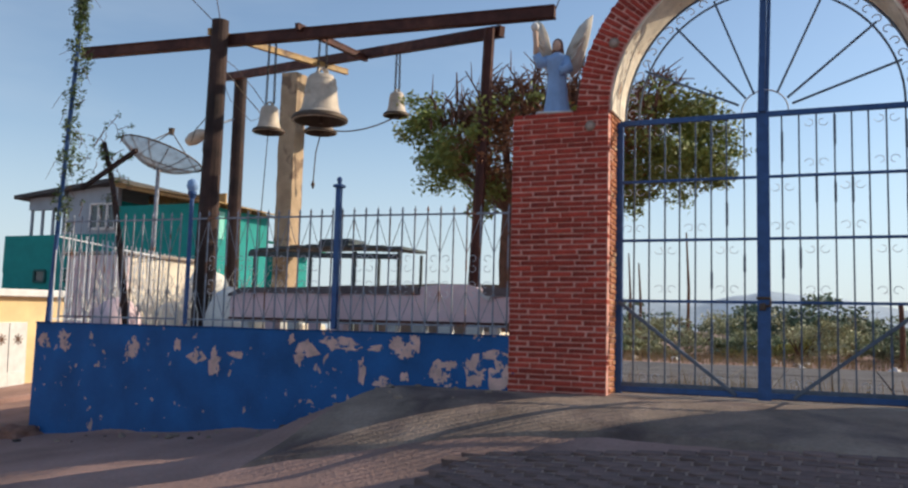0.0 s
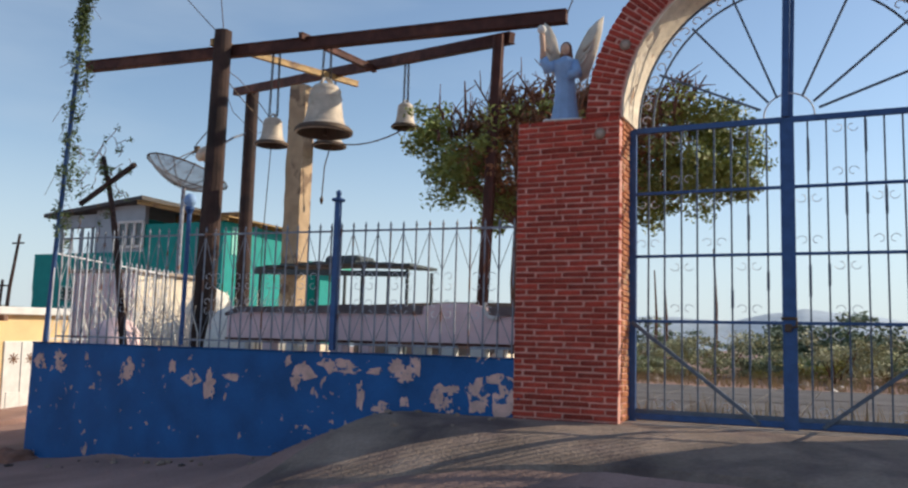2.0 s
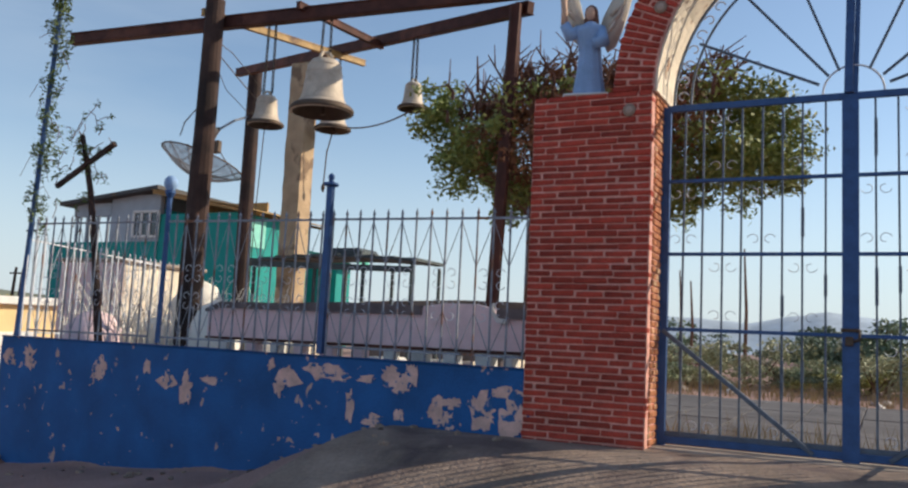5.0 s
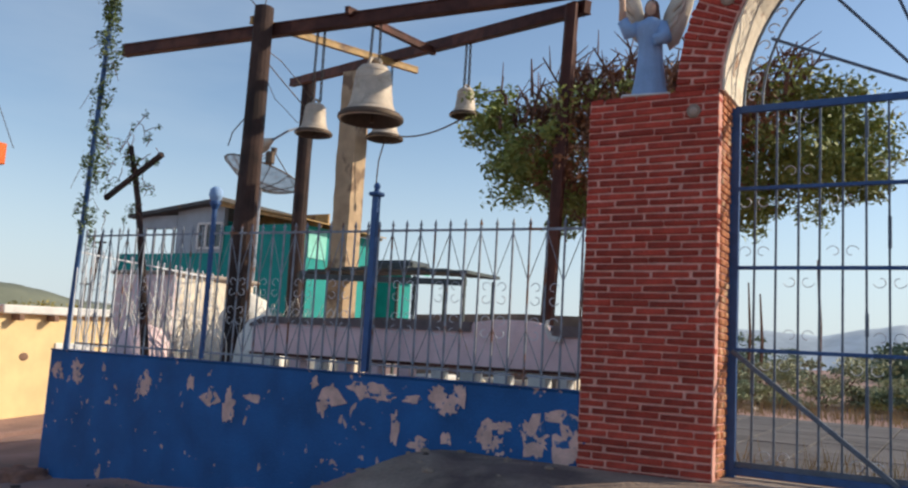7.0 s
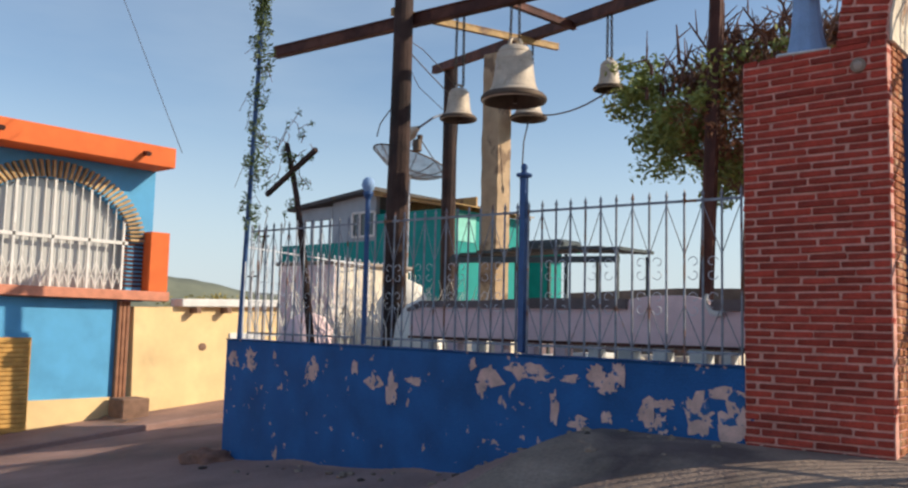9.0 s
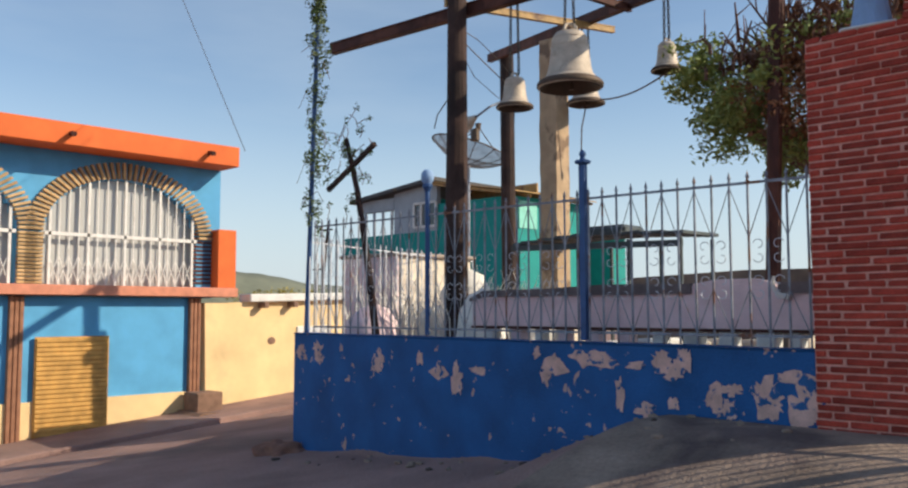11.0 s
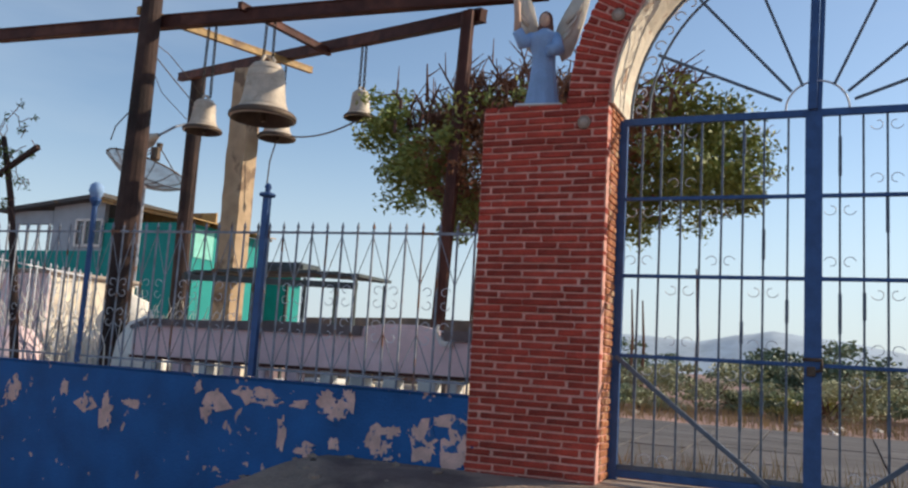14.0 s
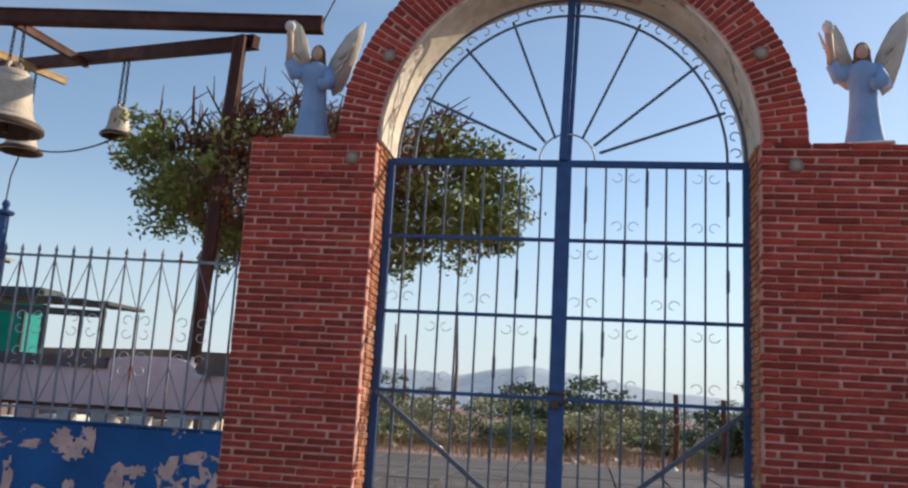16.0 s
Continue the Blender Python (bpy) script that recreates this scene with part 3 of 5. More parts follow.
def leaves(pts, size, material_name="leaves"):
    """Many small folded leaves, one at each point, as vertices and faces."""
    vs, fs = [], []
    for p in pts:
        d = Vector((random.gauss(0, 1), random.gauss(0, 1), random.gauss(0, 0.7))).normalized()
        s = d.orthogonal().normalized()
        s.rotate(Matrix.Rotation(random.uniform(0, 6.3), 3, d))
        u = d.cross(s)
        a = size * random.uniform(0.6, 1.3)
        k = len(vs)
        vs += [p - d * a, p + s * a * 0.42 + u * a * 0.12, p + d * a, p - s * a * 0.42 + u * a * 0.12]
        fs += [(k, k + 1, k + 2), (k, k + 2, k + 3)]
    return vs, fs


def leaf_part(name, pts, size, material, parent, label=""):
    vs, fs = leaves(pts, size)
    me = bpy.data.meshes.new(name)
    me.from_pydata([tuple(v) for v in vs], [], fs)
    me.materials.append(material)
    ob = new(name, me)
    ob.parent = parent
    if label:
        ob["label"] = label
    return ob


def cloud(c, rad, n):
    """Points through a lumpy blob, thicker towards its skin."""
    out = []
    c = Vector(c)
    while len(out) < n:
        v = Vector((random.gauss(0, 1), random.gauss(0, 1), random.gauss(0, 1))).normalized()
        r = random.random() ** 0.45
        r *= 1 + 0.35 * noise.noise(v * 2.2 + c)
        out.append(c + Vector((v.x * rad[0], v.y * rad[1], v.z * rad[2])) * r)
    return out


def tree():
    t = thing("tree", "broad flat-pruned tree with bare twigs on top", "tree", at=(-0.07, 0, 0.09))
    base, fork = Vector((-3.98, 12.3, 0.8)), Vector((-3.85, 12.2, 3.25))
    bm = tube(B(), [base, base.lerp(fork, 0.35) + Vector((0.05, 0, 0)), base.lerp(fork, 0.7) + Vector((-0.03, 0, 0)), fork], [0.2, 0.16, 0.15, 0.17], 10)
    for _ in range(16):
        a = random.uniform(0, 6.3)
        h = random.uniform(0.6, 1.55)
        tube(bm, [fork, fork + Vector((0.45 * h * math.cos(a), 0.35 * h * math.sin(a), 0.35)), fork + Vector((h * math.cos(a), 0.75 * h * math.sin(a), random.uniform(0.7, 1.2)))], [0.09, 0.06, 0.025], 6)
    part("trunk", bm, BARK, t)
    bm = B()
    for _ in range(300):
        x = min(-1.7, max(-4.8, random.gauss(-3.4, 0.85)))
        y = random.uniform(11.3, 13.2)
        z = 4.72 + random.uniform(-0.15, 0.15) - 0.12 * abs(x + 3.5)
        a = random.uniform(-0.9, 0.9)
        h = random.uniform(0.2, 0.55) * (0.65 if x < -4.3 else 1)
        q = Vector((x + h * math.sin(a), y + random.uniform(-0.2, 0.2), z + h * math.cos(a)))
        tube(bm, [(x, y, z - 0.1), (x, y, z), q], [0.022, 0.02, 0.008], 5)
        for _ in range(3):
            b = a + random.choice((-1, 1)) * random.uniform(0.4, 1.0)
            g = random.uniform(0.12, 0.32)
            c = Vector((x, y, z)).lerp(q, random.uniform(0.3, 0.8))
            rod(bm, c, c + Vector((g * math.sin(b), random.uniform(-0.1, 0.1), g * math.cos(b))), 0.01, 0.004, 4)
    tagged(part("brushwood", bm, BARK, t, "cut reddish brown bare twigs"), kind="stuff")
    pts, dry = [], []
    for _ in range(420):
        a, r = random.uniform(0, 6.3), random.random() ** 0.5 * random.uniform(0.92, 1.06)
        x, y = -3.22 + 2.36 * r * math.cos(a), 12.35 + 1.3 * r * math.sin(a)
        edge = max(0.0, r - 0.5)
        lo, hi = 3.3 + 0.75 * edge, 4.86 - 0.45 * edge
        if x < -4.6:
            lo += 0.12
        c = (x, y, random.uniform(lo, hi) + 0.1 * noise.noise((x * 1.7, y * 1.7, 4)))
        got = cloud(c, (random.uniform(0.16, 0.34), random.uniform(0.16, 0.34), random.uniform(0.11, 0.22)), 105)
        middle = abs(x + 3.15) < 1.25 and c[2] > 3.6 and random.random() < 0.85
        (dry if middle else pts).extend(got[:62] if middle else got[:92])
    for _ in range(40):
        c = (random.uniform(-2.5, -1.0), random.uniform(11.7, 13.0), random.uniform(3.42, 4.2))
        pts += cloud(c, (0.26, 0.26, 0.17), 95)
    for _ in range(9):
        pts += cloud((random.uniform(-5.5, -4.95), random.uniform(11.5, 12.1), random.uniform(4.3, 4.95)), (0.2, 0.16, 0.14), 80)
    leaf_part("crown", pts, 0.043, TREE_LEAF, t, "small green leaves")
    leaf_part("dry_crown", dry, 0.036, DRY_LEAF, t, "rust-brown dry leaves")


tree()


def bush(name, c, rad, n, size, material, label, twigs=5):
    t = thing(name, label, "shrub", "scrub beyond the yard")
    base = Vector((c[0], c[1], gz(c[0], c[1]) - 0.05))
    bm = B()
    for _ in range(twigs):
        e = Vector(c) + Vector((random.uniform(-0.6, 0.6) * rad[0], random.uniform(-0.6, 0.6) * rad[1], random.uniform(-0.2, 0.8) * rad[2]))
        tube(bm, [base, base.lerp(e, 0.5) + Vector((random.uniform(-0.1, 0.1), 0, 0)), e], [0.03, 0.02, 0.008], 4)
    part("branching", bm, BARK, t)
    pts = []
    for _ in range(max(3, n // 110)):
        v = Vector((random.gauss(0, 0.5), random.gauss(0, 0.5), random.gauss(0, 0.45)))
        q = Vector((c[0] + v.x * rad[0], c[1] + v.y * rad[1], max(c[2] + v.z * rad[2], base.z + 0.12)))
        pts += cloud(q, (rad[0] * 0.3, rad[1] * 0.3, rad[2] * 0.33), 110)
    leaf_part("foliage", pts, size, material, t)


for k in range(30):
    x, y = -7.5 + 0.62 * k + random.uniform(-0.4, 0.4), random.uniform(17.6, 20.5)
    h = random.uniform(0.12, 0.5)
    bush("scrub_bush", (x, y, gz(x, y) + h), (random.uniform(0.7, 1.1), 0.7, h), 2400, 0.038, random.choice((SCRUB, PALE_SCRUB, GOLD_SCRUB, DARK_SCRUB)), "low grey-green scrub on dry ground")
for x, y, r, h in ((-0.6, 27, 1.8, 0.72), (5.1, 25, 1.6, 0.7), (-8.5, 30, 2.2, 0.6), (9.5, 26, 2.0, 0.8), (3.1, 18.2, 0.9, 0.55)):
    bush("dark_bush", (x, y, gz(x, y) + h), (r, 1.2, h), 4200, 0.085, DARK_SCRUB, "rounded dark green thorny bush")
for k in range(34):
    x, y = random.uniform(-12, 15), random.uniform(21.5, 38)
    h = random.uniform(0.2, 0.46) * (1 + (y - 21) * 0.012)
    bush("scrub_bush", (x, y, gz(x, y) + h), (random.uniform(1.0, 1.9), 0.9, h), 1500, 0.065, random.choice((SCRUB, SCRUB, PALE_SCRUB, DARK_SCRUB)), "low grey-green scrub on dry ground")
t = thing("dry_grass", "tufts of straw-coloured grass and weeds", "grass", kind="stuff")
bm = B()
for _ in range(4200):
    x, y = random.uniform(-7, 6), random.choice((random.uniform(15.6, 19), random.uniform(9.95, 10.8) if random.random() < 0.4 else random.uniform(16, 18)))
    z = gz(x, y)
    a = random.uniform(0, 6.3)
    h = random.uniform(0.08, 0.3)
    w = 0.006
    vs = [bm.verts.new(v) for v in ((x - w, y, z - 0.02), (x + w, y, z - 0.02), (x + 0.3 * h * math.cos(a), y + 0.3 * h * math.sin(a), z + h))]
    bm.faces.new(vs)
part("blades", bm, STRAW, t)


# ---- bell frame ----
def timber(name, pts, radii, label, material=None):
    t = thing(name, label, "pole")
    bm = tube(B(), pts, radii, 14)
    for v in bm.verts:
        v.co += Vector((random.uniform(-1, 1), random.uniform(-1, 1), 0)) * 0.008
    part("trunk", bm, material or POLE_WOOD, t)
    return t


timber("bell_pole", [(-8.28, 10.92, 0.93), (-8.24, 10.87, 2.59), (-8.18, 10.83, 4.34), (-8.14, 10.79, 6.16)], [0.165, 0.15, 0.135, 0.12], "thick dark weathered wooden bell pole")
timber("bell_pole", [(-11.14, 15.28, 0.67), (-11.11, 15.19, 3.66), (-11.05, 15.10, 6.81)], [0.155, 0.14, 0.13], "slimmer brown wooden bell pole")
t = thing("bell_pole", "leaning rust-brown steel pole of the bell frame", "pole")
part("shaft", rod(B(), (-4.22, 11.35, 0.93), (-3.97, 11.22, 5.69), 0.075, seg=14), RUST, t)
part("channel", bar(B(), (-4.15, 11.26, 0.93), (-3.90, 11.12, 5.67), 0.05, 0.06, 0.004), RUST, t)


def girder(name, p, q, w, h, label, material=RUST):
    """A steel channel: a web and two flanges."""
    t = thing(name, label, "beam")
    p, q = Vector(p), Vector(q)
    part("web", bar(B(), p, q, w * 0.8, h * 0.9), material, t)
    for s in (-1, 1):
        part("flange", bar(B(), p + Vector((0, 0, s * h * 0.46)), q + Vector((0, 0, s * h * 0.46)), w, h * 0.1, 0.003), material, t)
    return t


girder("bell_beam", (-10.96, 10.88, 5.97), (-3.02, 11.10, 5.77), 0.11, 0.165, "long rusty brown steel bell beam")
girder("bell_beam", (-11.61, 15.22, 6.86), (-3.80, 11.25, 5.65), 0.11, 0.15, "second rusty steel bell beam, set askew")
girder("cross_beam", (-8.29, 10.72, 5.99), (-7.70, 13.77, 6.19), 0.07, 0.09, "narrow ochre steel cross beam", OCHRE_STEEL)
girder("cross_beam", (-6.82, 10.85, 5.94), (-6.74, 12.76, 6.03), 0.07, 0.09, "short dark steel cross beam over the bell")


BLACK_IRON = mat("blackened_iron", (0.035, 0.03, 0.03), 0.6, 0.5, var=0.3)


def chain(parent, p, q, r=0.012):
    """Links, turn by turn, from p to q."""
    p, q = Vector(p), Vector(q)
    n = max(2, int((q - p).length / 0.055))
    d = (q - p) / n
    for i in range(n):
        c = p + d * (i + 0.5)
        a = 0 if i % 2 else math.pi / 2
        pts = [c + Vector((0.016 * math.cos(s) * math.cos(a), 0.016 * math.cos(s) * math.sin(a), 0.036 * math.sin(s))) for s in (2 * math.pi * j / 8 for j in range(9))]
        part("link", tube(B(), pts, 0.0075, 5), BLACK_IRON, parent)


def bell(x, y, z, r, h, top, label, hang=0.07):
    """A bell whose mouth stands at z, hung by chains from a beam at the height top."""
    t = thing("bell", label, "bell", "bells of the bell frame", at=(x, y, z))
    prof = [(0.93, 0.0), (1.0, 0.02), (0.985, 0.07), (0.84, 0.14), (0.715, 0.22), (0.65, 0.36), (0.605, 0.55), (0.565, 0.75), (0.52, 0.89), (0.42, 0.965), (0.2, 1.0), (0.0, 1.0)]
    inner = [(0.9, 0.0), (0.70, 0.16), (0.56, 0.42), (0.5, 0.85), (0.0, 0.9)]
    part("body", lathe(B(), [(a * r, b * h) for a, b in prof], seg=40), BRONZE, t, smooth=True)
    bm = lathe(B(), [(0.9 * r, 0.0), (0.93 * r, 0.0)] + [], seg=40)
    part("inside", lathe(bm, [(a * r, b * h) for a, b in inner], seg=40), DARK_LIP, t, "dark hollow of the bell", smooth=True)
    part("lip", lathe(B(), [(1.0 * r, 0.012 * h), (1.018 * r, 0.03 * h), (1.014 * r, 0.075 * h), (0.93 * r, 0.125 * h)], seg=40), DARK_LIP, t, "dark worn lip", smooth=True)
    for k in (0.22, 0.72, 0.86):
        rr = np.interp(k, [b for a, b in prof], [a for a, b in prof]) * r
        part("moulding", lathe(B(), [(rr - 0.004, k * h - 0.012), (rr + 0.009, k * h), (rr - 0.006, k * h + 0.012)], seg=40), BRONZE, t, smooth=True)
    for a in (0, 1.57):
        c, s = math.cos(a), math.sin(a)
        pts = [(0.16 * r * math.cos(q) * c * 1.6, 0.16 * r * math.cos(q) * s * 1.6, h + 0.22 * r * math.sin(q)) for q in (math.pi * j / 8 for j in range(9))]
        part("crown_loop", tube(B(), pts, 0.05 * r, 6), BRONZE, t)
    part("clapper", tube(B(), [(0, 0, 0.86 * h), (0.02, 0, 0.2 * h), (0.02, 0, -0.03 * h)], [0.012, 0.014, 0.05 * r + 0.01], 8), DARK_LIP, t, "dark iron clapper")
    for s in (-1, 1):
        chain(t, (s * hang, 0, h + 0.12 * r), (s * hang * 0.8, 0, top - z))
    return t


bell(-6.48, 11.04, 4.55, 0.395, 0.70, 5.81, "largest pale bronze bell with a dark lip")
bell(-7.34, 11.02, 4.44, 0.235, 0.41, 5.82, "small pale bronze bell on chains")
bell(-7.94, 13.36, 4.99, 0.285, 0.505, 6.24, "small bronze bell hung behind the largest")
bell(-5.93, 12.34, 4.90, 0.204, 0.387, 5.92, "smallest pale bell beside the tree", 0.035)


def cord(name, pts, r, label, category="cable", material=None):
    t = thing(name, label, category)
    part("strand", tube(B(), pts, r, 5), material or DARK_LIP, t)
    return t


def sagging(p, q, sag, n=14):
    p, q = Vector(p), Vector(q)
    return [p.lerp(q, i / n) - Vector((0, 0, sag * 4 * (i / n) * (1 - i / n))) for i in range(n + 1)]


t = cord("bell_rope", [(-7.94, 13.36, 5.52), (-7.93, 13.36, 5.0), (-8.0, 13.33, 4.65), (-8.04, 13.35, 4.12)], 0.011, "dark bell rope ending in a knot", "rope")
part("knot", tube(B(), [(-8.04, 13.35, 4.15), (-8.042, 13.35, 4.09), (-8.04, 13.35, 4.02)], [0.018, 0.034, 0.014], 7), DARK_LIP, t)
cord("bell_rope", [(-7.32, 11.02, 4.62), (-7.35, 11.02, 4.4), (-7.44, 11.07, 3.22), (-7.50, 11.12, 1.41)], 0.007, "thin rope hanging from the small bell", "rope")
cord("bell_rope", sagging((-7.66, 13.34, 5.02), (-5.91, 12.34, 4.91), 0.09), 0.012, "dark rope slung between two bells", "rope")
cord("loose_wire", [(-8.09, 10.74, 5.50), (-8.18, 11.34, 5.29), (-8.03, 11.66, 5.00), (-7.93, 11.87, 4.76)], 0.008, "loose dark wire on the bell pole")
cord("loose_wire", [(-8.07, 10.74, 5.60), (-8.10, 11.14, 5.54), (-7.90, 11.35, 5.25), (-7.80, 11.66, 4.95)], 0.006, "loose dark wire on the bell pole")
cord("loose_wire", [(-8.07, 10.74, 5.36), (-8.17, 11.15, 5.04), (-7.92, 11.36, 4.74), (-7.84, 11.66, 4.90)], 0.005, "loose dark wire on the bell pole")
cord("loose_wire", [(-8.25, 10.71, 4.65), (-8.40, 10.68, 4.48), (-8.47, 10.69, 4.31)], 0.008, "frayed wire end on the bell pole")

t = thing("street_lamp", "grey street lamp head on a bent arm", "lamp")
part("arm", tube(B(), [(-11.07, 15.12, 5.93), (-11.17, 14.74, 5.74), (-11.48, 14.67, 5.57)], 0.022, 8), FENCE_IRON, t)
bm = lathe(B(), [(0.0, -0.26), (0.09, -0.22), (0.14, -0.07), (0.13, 0.13), (0.065, 0.26), (0.04, 0.34)], seg=16)
bmesh.ops.rotate(bm, verts=bm.verts, matrix=Euler((0, radians(68), 0)).to_matrix())
bmesh.ops.translate(bm, verts=bm.verts, vec=(-11.76, 14.65, 5.45))
part("head", bm, BRONZE, t, "pale lamp housing", smooth=True)
part("photocell", box(B(), -11.52, -11.36, 14.56, 14.68, 5.1, 5.34, 0.02), DARK_LIP, t)

# concrete post
t = thing("concrete_post", "tall square tan concrete post with chipped edges", "post")
bm = box(B(), -8.59, -8.27, 13.05, 13.36, 0.9, 6.04)
bmesh.ops.subdivide_edges(bm, edges=[e for e in bm.edges if abs(e.verts[0].co.z - e.verts[1].co.z) > 1], cuts=30)
for v in bm.verts:
    v.co += Vector([random.uniform(-0.008, 0.008) for _ in range(3)])
part("shaft", bm, mat("tan_concrete", (0.50, 0.36, 0.23), 0.95, var=0.25, scale=3, stain=(0.22, 0.15, 0.10), amount=0.46, stain_scale=3.0), t)


# ---- statues ----
def angel(x, y, z, turn, torch):
    """A winged figure on the pillar, as one mesh."""
    bm = B()
    slots = [STATUE_BLUE, WING, SKIN, HAIR, WHITE]

    def done(idx, start):
        for f in list(bm.faces)[start:]:
            f.material_index = idx
            f.smooth = True

    n = len(bm.faces)
    seg = 28
    prof = [(0.165, 0.0), (0.158, 0.05), (0.132, 0.18), (0.115, 0.34), (0.108, 0.46), (0.135, 0.53), (0.165, 0.585), (0.15, 0.63), (0.07, 0.665), (0.045, 0.69), (0.0, 0.70)]
    lathe(bm, prof, seg=seg)
    for v in bm.verts:
        a = math.atan2(v.co.y, v.co.x)
        v.co.x *= 1 + 0.05 * math.sin(9 * a) * max(0.0, 1 - v.co.z / 0.5)
        v.co.y *= 0.8 + 0.04 * math.sin(9 * a)
    done(0, n)
    n = len(bm.faces)
    box(bm, -0.22, 0.22, -0.17, 0.17, -0.035, 0.02, 0.015)
    done(4, n)
    n = len(bm.faces)
    bmesh.ops.create_uvsphere(bm, u_segments=16, v_segments=12, radius=0.053, matrix=Matrix.Translation((0, -0.02, 0.755)) @ Matrix.Diagonal((0.9, 1, 1.2, 1)))
    done(2, n)
    n = len(bm.faces)
    bmesh.ops.create_uvsphere(bm, u_segments=16, v_segments=12, radius=0.068, matrix=Matrix.Translation((0, 0.02, 0.765)) @ Matrix.Diagonal((1, 0.9, 1.2, 1)))
    lathe(bm, [(0.066, 0.76), (0.078, 0.68), (0.066, 0.63), (0, 0.62)], (0, 0.035, 0), 14)
    done(3, n)
    n = len(bm.faces)
    # sleeves: one arm raised, one across the breast
    tube(bm, [(-0.10, -0.02, 0.6), (-0.2, -0.05, 0.57), (-0.245, -0.08, 0.66)] if torch else [(-0.10, -0.03, 0.6), (-0.2, -0.08, 0.56), (-0.12, -0.15, 0.5)], [0.06, 0.068, 0.05], 10)
    tube(bm, [(0.10, -0.03, 0.6), (0.15, -0.1, 0.48), (0.06, -0.15, 0.45)], [0.06, 0.06, 0.045], 10)
    done(0, n)
    n = len(bm.faces)
    tube(bm, [(-0.245, -0.08, 0.66), (-0.25, -0.08, 0.78), (-0.26, -0.08, 0.9)] if torch else [(-0.12, -0.15, 0.5), (-0.06, -0.17, 0.5), (0.0, -0.17, 0.52)], [0.036, 0.03, 0.034], 8)
    done(2, n)
    n = len(bm.faces)
    bmesh.ops.create_icosphere(bm, subdivisions=2, radius=0.05 if torch else 0.02, matrix=Matrix.Translation((-0.265, -0.08, 0.96) if torch else (0.02, -0.18, 0.52)))
    done(4, n)
    # wings: feathered blades with depth
    for s in (-1, 1):
        n = len(bm.faces)
        edge = [(0.06, 0.60), (0.13, 0.45), (0.2, 0.50), (0.25, 0.62), (0.29, 0.74), (0.325, 0.88), (0.345, 1.02), (0.27, 0.97), (0.2, 0.90), (0.14, 0.80), (0.09, 0.70)]
        if s < 0 and not torch:
            edge = [(0.06, 0.60), (0.13, 0.50), (0.2, 0.56), (0.25, 0.68), (0.3, 0.82), (0.34, 0.96), (0.325, 1.05), (0.24, 1.0), (0.18, 0.9), (0.13, 0.80), (0.09, 0.70)]
        elif s < 0:
            edge = [(0.04, 0.60), (0.10, 0.50), (0.17, 0.56), (0.205, 0.68), (0.23, 0.8), (0.25, 0.92), (0.24, 1.0), (0.17, 0.95), (0.12, 0.86), (0.09, 0.76), (0.06, 0.68)]
        pr = len(bm.verts)
        prism(bm, [(s * a, b) for a, b in (edge if s > 0 else edge[::-1])][::-1], 0.06, 0.10)
        for a, b in ((0.12, 0.56), (0.16, 0.64), (0.19, 0.72)):
            tube(bm, [(s * a * 0.8, 0.055, b), (s * (a + 0.06), 0.05, b + 0.09), (s * (a + 0.1), 0.06, b + 0.2)], [0.018, 0.016, 0.006], 6)
        for v in list(bm.verts)[pr:]:
            v.co.x *= 1.16
            v.co.z = 0.5 + (v.co.z - 0.5) * 1.2
            v.co.y += 0.25 * (abs(v.co.x) - 0.05)
        done(1, n)
    bmesh.ops.recalc_face_normals(bm, faces=bm.faces)
    ob = part("angel_statue", bm, None)
    for m in slots:
        ob.data.materials.append(m)
    ob.matrix_world = pose(x, y, z, 0, 0, turn) @ Matrix.Diagonal((0.9, 0.9, 1.02, 1))
    return tagged(ob, "pale blue painted plaster winged statue raising a torch", "statue", "statues on the gate pillars")


angel(-2.47, 9.42, 3.945, 8, True)
angel(1.85, 9.42, 3.945, -14, True)
for n, a, b in (("coping", PX0 + 0.01, CX - R1 + 0.02), ("coping", CX + R1 - 0.02, QX1 - 0.01)):
    bm = B()
    box(bm, a, b, FY + 0.02, BY - 0.01, TOP - 0.012, TOP + 0.004, 0.003)
    for k in range(14):
        x = random.uniform(a + 0.05, b - 0.05)
        r = random.uniform(0.02, 0.05)
        bmesh.ops.create_icosphere(bm, subdivisions=1, radius=r, matrix=Matrix.Translation((x, FY + random.uniform(0.05, 0.3), TOP)) @ Matrix.Diagonal((1.4, 1, 0.5, 1)))
    part("mortar_bed", bm, MORTAR, thing("trim_" + n, "rough mortar bed on the pillar top", "coping", kind="structure"))


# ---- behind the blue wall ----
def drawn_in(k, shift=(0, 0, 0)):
    """Scales about the camera's eye, after a shift, so that the view still fits."""
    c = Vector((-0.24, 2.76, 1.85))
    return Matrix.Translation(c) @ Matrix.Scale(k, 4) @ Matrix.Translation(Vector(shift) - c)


OX0, OX1, OY0, OY1, OZ = -12.75, -11.32, 12.82, 14.6, 2.79
LIME = mat("blotched_limewash", (0.82, 0.78, 0.70), 0.9, var=0.15, scale=4, stain=(0.52, 0.38, 0.34), amount=0.4, stain_scale=3, sharp=0.15)
